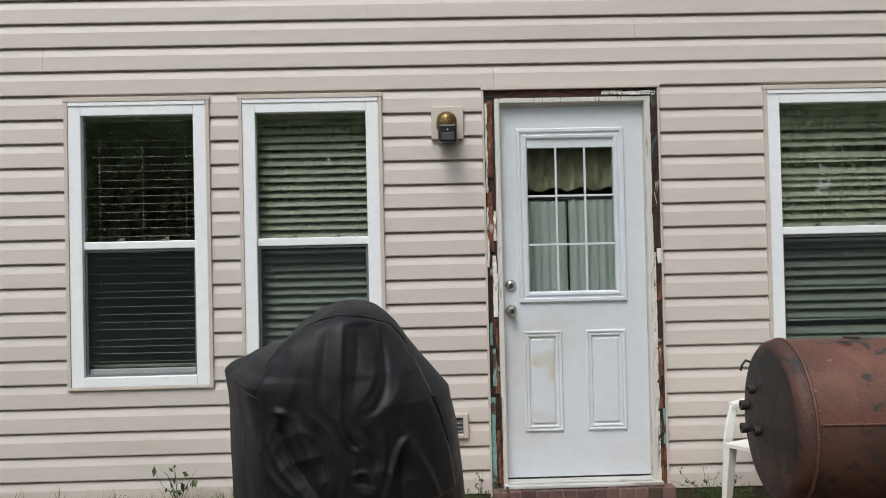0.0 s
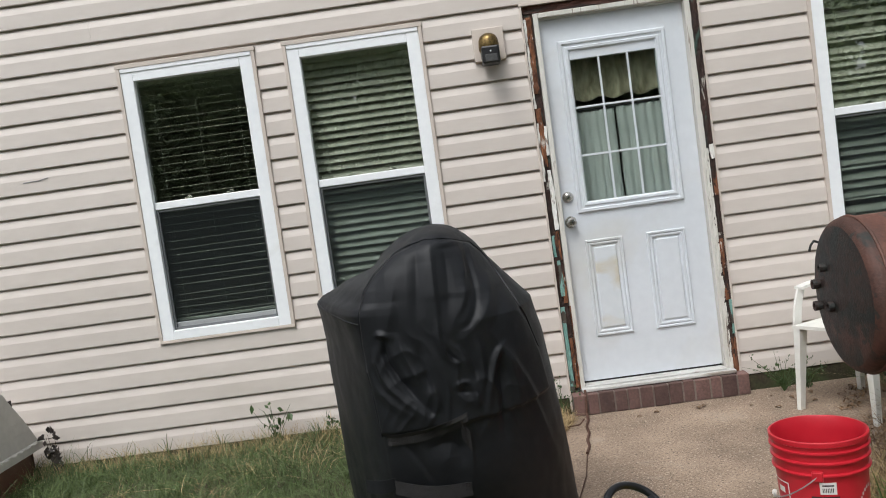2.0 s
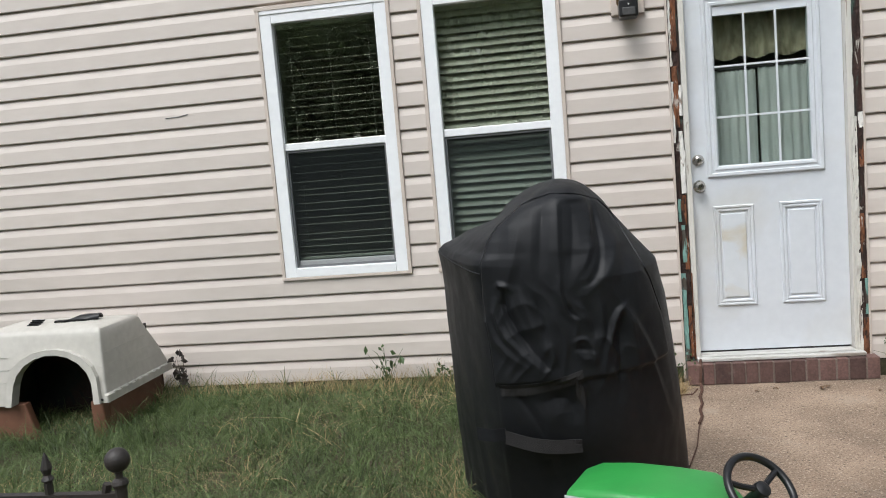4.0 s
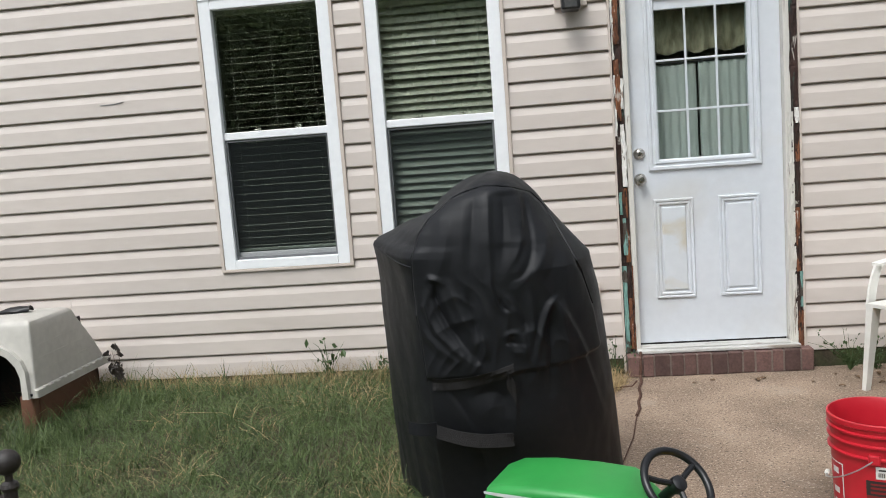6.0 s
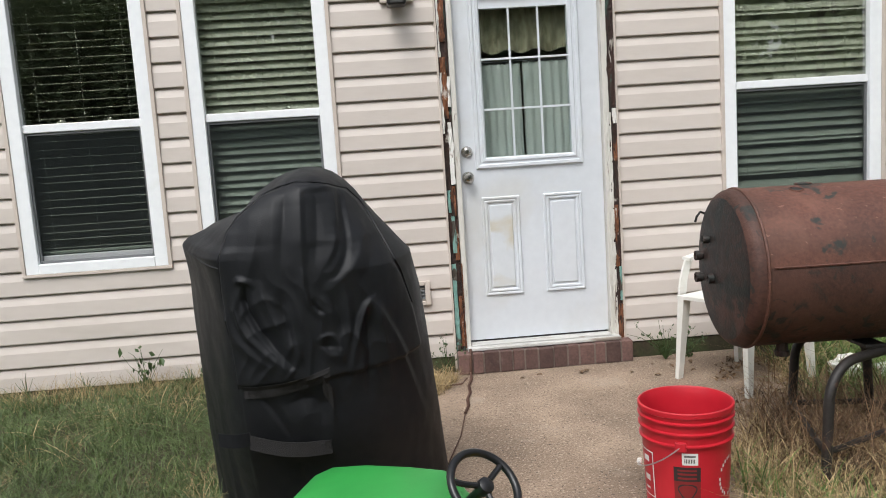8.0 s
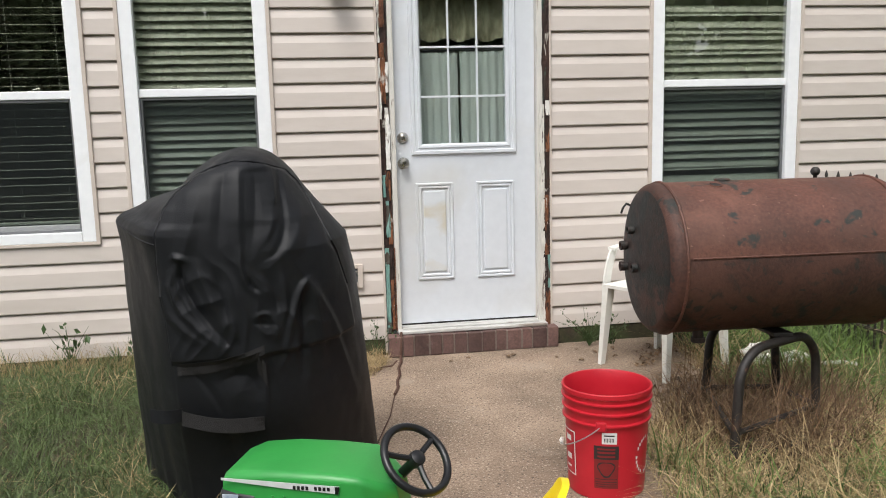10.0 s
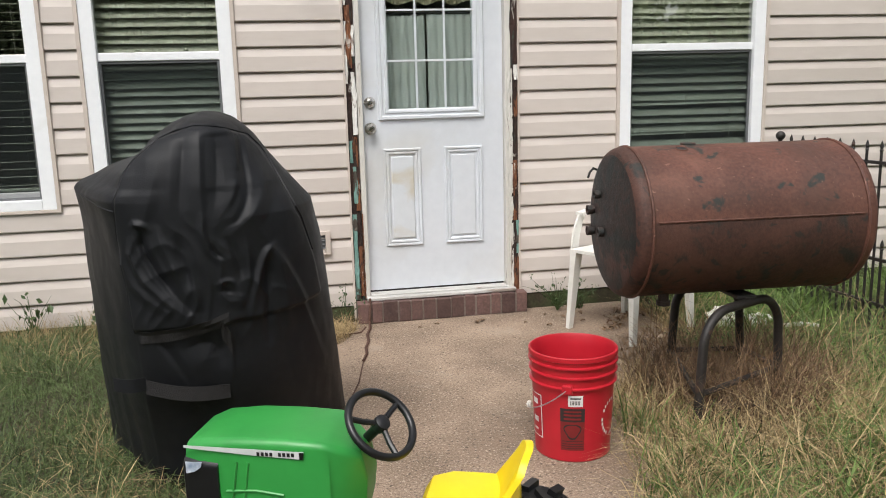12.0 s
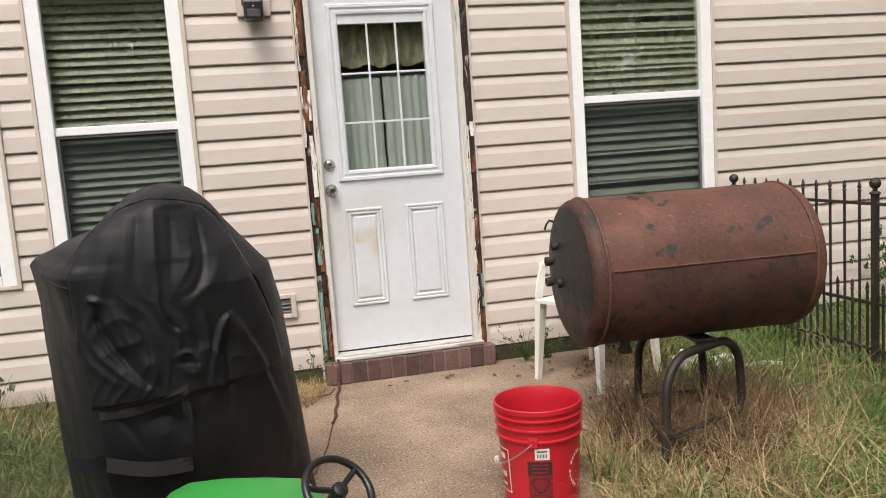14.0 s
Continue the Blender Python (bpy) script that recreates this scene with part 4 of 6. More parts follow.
def cover_mesh():
    bm = bmesh.new()
    n = 480
    pts = []
    m = len(OUTLINE)
    for k in range(n):
        s = k / n * m
        i, f = int(s), s - int(s)
        p = [Vector(OUTLINE[(i + j) % m]) for j in (-1, 0, 1, 2)]
        pts.append(0.5 * (2 * p[1] + (p[2] - p[0]) * f + (2 * p[0] - 5 * p[1] + 4 * p[2] - p[3]) * f * f + (3 * p[1] - p[0] - 3 * p[2] + p[3]) * f ** 3))
    levels = [-0.035 + 0.0042 * i for i in range(285)] + [1.162, 1.170, 1.178, 1.186, 1.193, 1.199, 1.204, 1.208, COVER_TOP]
    rings = []
    for z in levels:
        l, r, f, b = along(COVER_LEFT, z), along(COVER_RIGHT, z), sum(along(COVER_FRONT, z + 0.012 * k * min(1, max(0.05, (1.19 - z) / 0.08))) for k in range(-6, 7)) / 13, along(COVER_BACK, z)
        ring = []
        inset = 0.27 if z < 0.965 else min(0.27, max(0.02, (along(PANEL_LEFT, min(z, 1.178)) - l) / (r - l)))
        for p in pts:
            q = p.x / 0.27 * inset if p.x < 0.27 else inset + (p.x - 0.27) / 0.73 * (1 - inset)
            x, y = l + q * (r - l), f + p.y * (b - f)
            out = Vector((p.x - 0.5, p.y - 0.5)).normalized()
            front = smoothstep(0.25, -0.2, out.y + 0.25)
            d = fold_at(x, z) * front * (1 - smoothstep(1.14, 1.2, z)) if front > 0 else 0.0
            d += 0.016 * front * panel_at(x, z)
            warp = 0.35 * noise.noise((z * 4.3, x * 5.1, 8.2))
            pleat = abs(((x + 0.35 * (x - 0.07) * (z - 0.7) + 0.06 * warp) * 13.0 + warp) % 1.0 - 0.5) * 2
            d += 0.0030 * pleat * front * panel_at(x, z) * smoothstep(0.66, 0.80, z)
            crumple = (1 - abs(noise.noise((x * 15.1 + z * 4.3 + 0.9 * noise.noise((z * 9.3, x * 6.1, 2.4)), z * 8.2 - x * 5.7, 6.37)))) ** 4
            d += 0.0075 * crumple * front * smoothstep(0.48, 0.62, z) * smoothstep(1.0, 0.76, z) * smoothstep(-0.18, -0.10, x) * smoothstep(0.34, 0.22, x)
            skirt = (1 - abs(noise.noise((x * 6, y * 6 + z * 0.5, z * 1.1 + 4)))) ** 3
            d += 0.0035 * skirt * smoothstep(0.55, 0.30, z)
            d += 0.0035 * noise.noise((x * 6.1 + z * 2.3, y * 7.3 - z * 1.7, z * 4.1 + 0.43)) + 0.0012 * noise.noise((x * 22, y * 22, z * 12))
            d += 0.010 * (1 - smoothstep(0.0, 0.5, z)) * noise.noise((x * 12, y * 12, 3))
            ring.append(bm.verts.new((x + out.x * d, y + out.y * d, z + 0.012 * noise.noise((x * 7, y * 7, 1)) * (1 if z < 0 else 0))))
        rings.append(ring)
    for a, b in zip(rings, rings[1:]):
        for k in range(n):
            bm.faces.new((a[k], a[(k + 1) % n], b[(k + 1) % n], b[k]))
    bm.faces.new(rings[-1])
    bmesh.ops.recalc_face_normals(bm, faces=bm.faces)
    return bm


grill = thing("covered_grill", (0.05, 3.1, -0.03), "tall barbecue grill under a black fabric cover on the patio edge", "covered grill")
bm = cover_mesh()
skin = BVHTree.FromBMesh(bm)
part("cover", bm, COVER, grill, "draped black polyester cover with folds", "soft")


def drape(x, z, off=0.004):
    hit = skin.ray_cast(Vector((x, 0.5, z)), Vector((0, 1, 0)))
    return hit[0] + Vector((0, -off, 0)) if hit[0] is not None else Vector((x, 2.7, z))


SEAM = [(-0.160, 0.56), (-0.166, 0.64), (-0.170, 0.74), (-0.181, 0.86), (-0.176, 0.97), (-0.150, 1.04), (-0.115, 1.085), (-0.044, 1.142), (0.010, 1.165), (0.063, 1.178), (0.11, 1.174), (0.15, 1.165), (0.205, 1.140),
        (0.240, 1.10), (0.272, 1.05), (0.303, 0.99), (0.334, 0.93), (0.358, 0.876), (0.378, 0.80), (0.391, 0.75)]
bm = bmesh.new()
line = []
for (xa, za), (xb, zb) in zip(SEAM, SEAM[1:]):
    for k in range(6):
        line.append(drape(xa + (xb - xa) * k / 6, za + (zb - za) * k / 6, 0.0015))
tube(bm, line, 0.0040, 6)
part("piping", bm, COVER, grill, "raised piping seam arching over the front", True)

bm = bmesh.new()
tube(bm, [drape(-0.395 + 0.215 * k / 14, 0.972 - 0.035 * k / 14, 0.001) for k in range(15)], 0.0035, 6)
part("piping", bm, COVER, grill, "raised seam along the shelf end", True)


def strap(name, x0, z0, x1, z1, high, label, sag=0.0, mat_=WEBBING):
    bm = bmesh.new()

    def place(u, v):
        x = x0 + u * (x1 - x0)
        z = z0 + u * (z1 - z0) - sag * math.sin(u * math.pi) + (v - 0.5) * high
        p = drape(x, z, 0.004 + 0.0015 * math.sin(u * 7))
        return (p.x, min(p.y, 2.655 - 0.02 * math.sin(u * math.pi)), p.z)
    sheet(bm, 24, 3, place, (0, 0.003, 0))
    return part(name, bm, mat_, grill, label, False)


strap("hem_flap", -0.142, 0.552, 0.125, 0.604, 0.040, "dark grey hem strap of the cover", 0.012)
strap("lower_strap", -0.232, 0.412, -0.138, 0.405, 0.042, "black strap end", 0.0, COVER)
strap("lower_strap", -0.142, 0.395, 0.108, 0.360, 0.046, "dark grey strap across the cover", 0.010)
strap("strap_loop", 0.098, 0.575, 0.126, 0.520, 0.075, "dangling strap loop", 0.0)

# ---- rusty tank smoker on its stand ----
TANK_C, TANK_YAW, TANK_R, TANK_L = Vector((1.990, 3.045, 0.744)), -3.0, 0.286, 0.820
TM = Matrix.Translation(TANK_C) @ pose(0, 0, 0, 0, 0, TANK_YAW) @ pose(0, 0, 0, 0, 90, 0)
tank = thing("tank_smoker", (TANK_C.x, TANK_C.y, TANK_C.z - TANK_R), "large rusty steel tank with dished ends, resting on a stand", "steel tank")
bm = bmesh.new()
h = TANK_L / 2
prof = [(TANK_R, -h + 0.004)] + [(TANK_R, -h + 0.03 + (TANK_L - 0.06) * k / 24) for k in range(25)] + [(TANK_R, h - 0.004)]


def plate(bm, a0, a1, n):
    """A share of the shell between two turns about the axis."""
    cols = []
    for k in range(n + 1):
        a = radians(a0 + (a1 - a0) * k / n)
        cols.append([bm.verts.new(TM @ Vector((-math.sin(a) * r, -math.cos(a) * r, q))) for r, q in prof])
    for p, q in zip(cols, cols[1:]):
        for k in range(len(prof) - 1):
            bm.faces.new((p[k], q[k], q[k + 1], p[k + 1]))


plate(bm, 8, 188, 48)
part("upper_plate", bm, RUST, tank, "rust-red upper plate with dark patches", True)
# lower half takes the darker rust, so its shade is painted in
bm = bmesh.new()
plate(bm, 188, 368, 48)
part("lower_plate", bm, SHADED_RUST, tank, "darker brown lower plate with underside shade painted in and black patches", True)
# dished ends: a flanged edge, a rounded knuckle and a shallow crown
dish = [(TANK_R, -0.006), (TANK_R, 0.012)] + [(TANK_R - 0.052 * (1 - math.cos(a)), 0.012 + 0.044 * math.sin(a)) for a in [k * math.pi / 20 for k in range(1, 9)]]
rim_r, rim_d = dish[-1]
dish += [(rim_r * q, rim_d + 0.022 * (1 - q * q)) for q in (0.92, 0.8, 0.6, 0.4, 0.2, 0.0)]
for sgn, mt, lab in ((-1, SOOT_AND_SHADE, "sooty dished end with rust showing through"), (1, RUST, "rusty dished end")):
    bm = bmesh.new()
    lathe(bm, [(r, sgn * (h + d)) for r, d in dish[:9]], TM, 96)
    part("end_flange", bm, SHADED_RUST if sgn < 0 else RUST, tank, "rusty rounded flange of the end", True)
    bm = bmesh.new()
    lathe(bm, [(r, sgn * (h + d)) for r, d in dish[8:]], TM, 96)
    part("end_cap", bm, mt, tank, lab, True)
    bm = bmesh.new()
    ring = []
    for k in range(96):
        a = k * math.tau / 96
        r = TANK_R + 0.0008 + 0.0012 * noise.noise((math.cos(a) * 9, math.sin(a) * 9, sgn * 3.3))
        ring.append(TM @ Vector((r * math.cos(a), r * math.sin(a), sgn * (h - 0.002 + 0.0015 * noise.noise((math.cos(a) * 7, math.sin(a) * 7, 9.1))))))
    tube(bm, ring, 0.0064, 6, True)
    part("end_weld", bm, RUST, tank, "rough weld round the end", True)
# weld bead along the front
bm = bmesh.new()
ang = radians(8)
tube(bm, [TM @ Vector((math.sin(-ang) * (TANK_R + 0.0005), -math.cos(ang) * (TANK_R + 0.0005), -h + 0.02 + k * (TANK_L - 0.04) / 60)) + Vector((0, 0, 0.0008 * math.sin(k * 2.3))) for k in range(61)], 0.0042, 6)
part("weld_bead", bm, RUST, tank, "thin weld seam along the shell", True)


def on_tank(local_z, turn, radius):
    """A point by its place along the axis and its turn from the front towards the top."""
    a = radians(turn)
    return TM @ Vector((-math.sin(a) * radius, -math.cos(a) * radius, local_z))


# openings on top: a round port and a flat bung
bm = bmesh.new()
p = on_tank(-h + 0.19, 76, TANK_R)
nrm = (p - on_tank(-h + 0.19, 76, 0)).normalized()
# the shell is not cut: a black disc paints the port's dark inside
lathe(bm, [(0.0, 0.0012), (0.021, 0.0012)], Matrix.Translation(p) @ nrm.to_track_quat("Z", "Y").to_matrix().to_4x4(), 20)
part("port_hole", bm, BLACK, tank, "flat black disc painting the dark of a round hole in the top")
bm = bmesh.new()
tube(bm, [p + nrm * 0.001 + nrm.to_track_quat("Z", "Y").to_matrix() @ Vector((0.022 * math.cos(k * math.tau / 20), 0.022 * math.sin(k * math.tau / 20), 0)) for k in range(20)], 0.003, 6, True)
part("port_rim", bm, RUST, tank)
bm = bmesh.new()
p = on_tank(-h + 0.25, 92, TANK_R)
lathe(bm, [(0.030, -0.004), (0.030, 0.006), (0.026, 0.008), (0.0, 0.008)], Matrix.Translation(p), 20)
part("bung", bm, RUST, tank, "flat bung on the top")
for aside, up, size in ((0.080, 0.100, 0.016), (0.165, 0.028, 0.019), (0.165, -0.056, 0.019), (0.030, -0.040, 0.019)):
    p = TM @ Vector((-up, aside, -h - 0.054))
    out = (TM.to_3x3() @ Vector((0, 0, -1))).normalized()
    bm = bmesh.new()
    lathe(bm, [(size * 0.8, -0.01), (size * 0.8, 0.022), (size, 0.022), (size, 0.042), (size * 0.62, 0.042), (size * 0.58, 0.020), (0, 0.020)],
          Matrix.Translation(p) @ out.to_track_quat("Z", "Y").to_matrix().to_4x4(), 18)
    part("pipe_nipple", bm, SOOT_AND_SHADE, tank, "short threaded pipe stub", False)
bm = bmesh.new()
p = on_tank(-h - 0.035, 138, TANK_R * 0.94)
tube(bm, [p, p + Vector((-0.03, -0.01, 0.012)), p + Vector((-0.045, -0.012, -0.004)), p + Vector((-0.052, -0.012, -0.026))], 0.005, 6)
part("hook", bm, SOOT_AND_SHADE, tank, "small bent hook")
bm = bmesh.new()
lathe(bm, [(0.020, 0.03), (0.020, -0.035), (0.026, -0.035), (0.026, -0.052), (0.0, -0.052)], Matrix.Translation(on_tank(-h + 0.12, -68, TANK_R - 0.01)), 16)
part("drain_pipe", bm, SOOT_AND_SHADE, tank, "drain stub below the tank")

stand = thing("tank_stand", (2.04, 3.05, 0.0), "black bent-tube stand under the tank, rusty", "stand")
top_z = TANK_C.z - TANK_R - 0.005
FEET = [(1.90, 3.31), (1.755, 2.78), (2.21, 3.25), (2.225, 3.00)]
hub_x, hub_y = 2.00, 3.05
for k0, k1 in ((0, 2), (2, 0), (1, 3), (3, 1)):
    bm = bmesh.new()
    foot, mid = Vector((*FEET[k0], 0)), (Vector((*FEET[k0], 0)) + Vector((*FEET[k1], 0))) / 2
    d = (foot - mid).normalized()
    span = (foot - mid).length
    turn = min(0.14, span * 0.8)
    up = Vector((0, 0, top_z - 0.018))
    pts = [mid + up, mid + d * (span - turn) * 0.5 + up]
    for k in range(9):
        a = k / 8 * math.pi / 2
        pts.append(mid + d * (span - 0.02 - turn * (1 - math.sin(a))) + up - Vector((0, 0, turn * (1 - math.cos(a)))))
    pts.append(Vector((foot.x, foot.y, lie(foot.x, foot.y))))
    tube(bm, pts, 0.0175, 12)
    part("leg", bm, IRON, stand, "", True)
bm = bmesh.new()
box(bm, hub_x - 0.03, hub_x + 0.05, 2.90, 3.28, top_z - 0.004, top_z + 0.010, 0.004)
part("saddle", bm, IRON, stand, "flat saddle plate under the tank")
for a, b in ((0, 1), (1, 3), (3, 2), (2, 0)):
    bm = bmesh.new()
    pa, pb = Vector((*FEET[a], 0.13)), Vector((*FEET[b], 0.13))
    c = Vector((hub_x, hub_y, 0.13))
    tube(bm, [c + (pa - c) * 0.97, c + (pb - c) * 0.97], 0.011, 8)
    part("brace", bm, IRON, stand, "", True)
bm = bmesh.new()
tagged(finish("scrap_board", (lambda b: (box(b, 1.80, 2.25, 2.86, 2.98, -0.012, 0.03, 0.006), b)[1])(bm), SOOT_AND_SHADE), "dark board lying in the dead grass under the stand", "board")

# ---- red bucket ----
BX, BY, BH = 1.262, 2.754, 0.374
bucket = thing("bucket", (BX, BY, 0.0), "red plastic five-gallon bucket with printed labels, standing on the patio", "bucket")
bm = bmesh.new()
R0, R1 = 0.131, 0.148


def bucket_r(z):
    return R0 + (R1 - R0) * z / BH


prof = [(0.0, 0.004), (R0 - 0.006, 0.004), (R0 - 0.004, 0.0), (R0, 0.004)]
prof += [(bucket_r(z), z) for z in (0.05, 0.12, 0.2, 0.255)]
for z in (0.262, 0.300, 0.334):
    prof += [(bucket_r(z) + 0.001, z), (bucket_r(z) + 0.009, z + 0.002), (bucket_r(z) + 0.009, z + 0.007), (bucket_r(z) + 0.001, z + 0.010)]
prof += [(R1 + 0.001, 0.357), (R1 + 0.0065, 0.360), (R1 + 0.0065, BH), (R1 + 0.004, BH + 0.002), (R1 - 0.0005, BH + 0.002), (R1 - 0.003, BH - 0.002), (R1 - 0.006, 0.33), (R0 - 0.004, 0.012), (0.0, 0.012)]
lathe(bm, prof, Matrix.Translation((BX, BY, 0)), 64)
part("body", bm, RED, bucket, "red ribbed bucket body", True)


def on_bucket(name, mt, a0, a1, z0, z1, label="", off=0.0012, parent=bucket):
    """A sticker on the bucket between two turns (degrees from the front, to the right)."""
    bm = bmesh.new()

    def place(u, v):
        a = radians(a0 + u * (a1 - a0))
        z = z0 + v * (z1 - z0)
        r = bucket_r(z) + off
        return (BX + r * math.sin(a), BY - r * math.cos(a), z)
    sheet(bm, 10, 2, place)
    return part(name, bm, mt, parent, label, True)


FRONT = -45
lab = on_bucket("price_label", LABELW, FRONT + 19, FRONT + 39, 0.205, 0.245, "small white label with printed bars")
for k in range(7):
    on_bucket("label_bar", LABELK, FRONT + 22 + k * 2.0, FRONT + 23.0 + k * 2.0, 0.212, 0.226, "", 0.0018, lab)
on_bucket("label_bar", LABELK, FRONT + 22, FRONT + 36, 0.232, 0.237, "", 0.0018, lab)
warn = on_bucket("warning_label", LABELR, FRONT + 8, FRONT + 42, 0.045, 0.198, "dark red and black warning label")
on_bucket("label_header", LABELK, FRONT + 8, FRONT + 42, 0.150, 0.198, "", 0.0018, warn)
for z0, z1 in ((0.184, 0.190), (0.171, 0.178), (0.157, 0.164)):
    on_bucket("print_bar", LABELR, FRONT + 13, FRONT + 37, z0, z1, "", 0.0024, warn)


def blob_on_bucket(a, z, ra, rz, mt, parent):
    bm = bmesh.new()
    rim = []
    for k in range(20):
        t = k * math.tau / 20
        q = 1 + 0.15 * math.sin(3 * t)
        aa, zz = radians(a + ra * q * math.cos(t)), z + rz * q * math.sin(t)
        r = bucket_r(zz) + 0.0018
        rim.append(bm.verts.new((BX + r * math.sin(aa), BY - r * math.cos(aa), zz)))
    bm.faces.new(rim)
    part("pictogram", bm, mt, parent, "dark rounded pictogram")


blob_on_bucket(FRONT + 25, 0.116, 12, 0.028, LABELK, warn)
for z0, z1 in ((0.052, 0.054), (0.060, 0.062), (0.068, 0.070), (0.078, 0.080)):
    on_bucket("print_bar", LABELK, FRONT + 10, FRONT + 40, z0, z1, "", 0.0018, warn)
for a0, a1, z0, z1 in ((FRONT - 62, FRONT - 23, 0.222, 0.226), (FRONT - 62, FRONT - 23, 0.068, 0.072), (FRONT - 25, FRONT - 23, 0.072, 0.222), (FRONT - 62, FRONT - 60, 0.072, 0.222),
                       (FRONT - 46, FRONT - 32, 0.186, 0.206), (FRONT - 46, FRONT - 32, 0.120, 0.140), (FRONT - 46, FRONT - 34, 0.090, 0.098)):
    on_bucket("white_print", LABELW, a0, a1, z0, z1, "thin white printed bars")
for k in range(24):
    t = k / 24 * math.tau
    if k % 6 == 5:
        continue
    a, z = FRONT + 92 + 21 * math.cos(t), 0.145 + 0.062 * math.sin(t)
    on_bucket("white_print", LABELW, a - 1.5, a + 1.5, z - 0.0055, z + 0.0055, "ring of white printed bars")
# handle: a wire hanging down in front, with a white grip at one ear
bm = bmesh.new()
pts = []
for k in range(25):
    t = k / 24
    a = radians(-108 + 80 * t)
    r = bucket_r(0.25) + 0.010 + 0.012 * math.sin(t * math.pi)
    pts.append((BX + r * math.sin(a), BY - r * math.cos(a), 0.165 + 0.100 * (t ** 1.6) - 0.01 * math.sin(t * math.pi)))
tube(bm, pts, 0.0022, 6)
part("handle_wire", bm, WIRE, bucket, "thin galvanised wire handle", True)
bm = bmesh.new()
tube(bm, [Vector(pts[0]) + Vector((0.0, 0.0, -0.02)), Vector(pts[0]), Vector(pts[1]), Vector(pts[2])], 0.008, 8)
part("grip", bm, CHAIRW, bucket, "white plastic grip")
bm = bmesh.new()
box(bm, -0.017, 0.017, -R1 - 0.006, -R1 + 0.012, 0.250, 0.282, 0.004)
bm.transform(pose(BX, BY, 0, 0, 0, -27))
part("ear", bm, RED, bucket, "moulded ear that holds the handle")

# ---- white resin chair behind the tank ----
CM = Matrix.Translation((2.06, 4.06, 0.0)) @ pose(0, 0, 0, 0, 0, 28)
chair = thing("resin_chair", CM, "dirty white moulded resin garden chair, standing behind the tank", "chair")


def chair_part(name, bm, label="", smooth=False):
    bm.transform(CM)
    return part(name, bm, CHAIRW, chair, label, smooth)


def taper_leg(bm, top, foot, w0, w1):
    top, foot = Vector(top), Vector(foot)
    ring = []
    for p, w in ((top, w0), (foot, w1)):
        ring.append([bm.verts.new(p + Vector((a * w, b * w * 0.7, 0))) for a, b in ((-1, -1), (1, -1), (1, 1), (-1, 1))])
    for k in range(4):
        bm.faces.new((ring[0][k], ring[0][(k + 1) % 4], ring[1][(k + 1) % 4], ring[1][k]))
    bm.faces.new(ring[0])
    bm.faces.new(ring[1][::-1])


for sxx, syy, foot in ((-1, -1, (-0.245, -0.20)), (-1, 1, (-0.235, 0.225)), (1, -1, (0.235, -0.20)), (1, 1, (0.215, 0.22))):
    bm = bmesh.new()
    taper_leg(bm, (foot[0] * 0.88, foot[1] * 0.9, 0.42), (foot[0], foot[1], 0.0), 0.027, 0.016)
    chair_part("leg", bm)
bm = bmesh.new()
sheet(bm, 12, 12, lambda u, v: (-0.235 + 0.47 * u, -0.235 + 0.46 * v, 0.425 - 0.018 * math.sin(u * math.pi) * math.sin(v * math.pi) + 0.012 * (1 - v)), (0, 0, -0.016))
chair_part("seat", bm, "dished seat", True)
for s in (-1, 1):
    bm = bmesh.new()
    sheet(bm, 10, 2, lambda u, v: (-0.140 + 0.37 * u, s * 0.245 + (v - 0.5) * 0.05, 0.605 + 0.015 * math.sin(u * math.pi)), (0, 0, -0.014))
    chair_part("armrest", bm, "flat armrest", True)
    bm = bmesh.new()
    sheet(bm, 8, 2, lambda u, v: (-0.170 + 0.060 * u - 0.012 * math.sin(u * math.pi) + (v - 0.5) * 0.050, s * 0.245, 0.41 + 0.195 * u), (0, 0.012, 0))
    chair_part("arm_post", bm, "", True)
bm = bmesh.new()
sheet(bm, 8, 12, lambda u, v: (0.20 + 0.09 * u + 0.03 * math.cos((v - 0.5) * 2), -0.23 + 0.46 * v, 0.42 + 0.40 * u - 0.05 * (2 * v - 1) ** 2 * u), (0.012, 0, 0))
chair_part("backrest", bm, "curved backrest", True)

# ---- toy tractor ----
TR = Matrix.Translation((0.064, 1.823, -0.011)) @ pose(0, 0, 0, 0, 0, -19)
tractor = thing("toy_tractor", TR, "green and yellow plastic ride-on toy tractor with a black steering wheel", "toy tractor")


def toy(name, bm, mt, label="", smooth=True, parent=None):
    bm.transform(TR)
    return part(name, bm, mt, parent or tractor, label, smooth)


def loft(bm, sections):
    rings = [[bm.verts.new(p) for p in s] for s in sections]
    n = len(rings[0])
    for a, b in zip(rings, rings[1:]):
        for k in range(n):
            bm.faces.new((a[k], a[(k + 1) % n], b[(k + 1) % n], b[k]))
    bm.faces.new(rings[0][::-1])
    bm.faces.new(rings[-1])


def round_rect(y0, y1, z0, z1, r, n=5):
    pts = []
    for cyy, cz, a0 in ((y1 - r, z1 - r, 0), (y0 + r, z1 - r, 90), (y0 + r, z0 + r, 180), (y1 - r, z0 + r, 270)):
        for k in range(n + 1):
            a = radians(a0 + 90 * k / n)
            pts.append((cyy + r * math.cos(a), cz + r * math.sin(a)))
    return pts


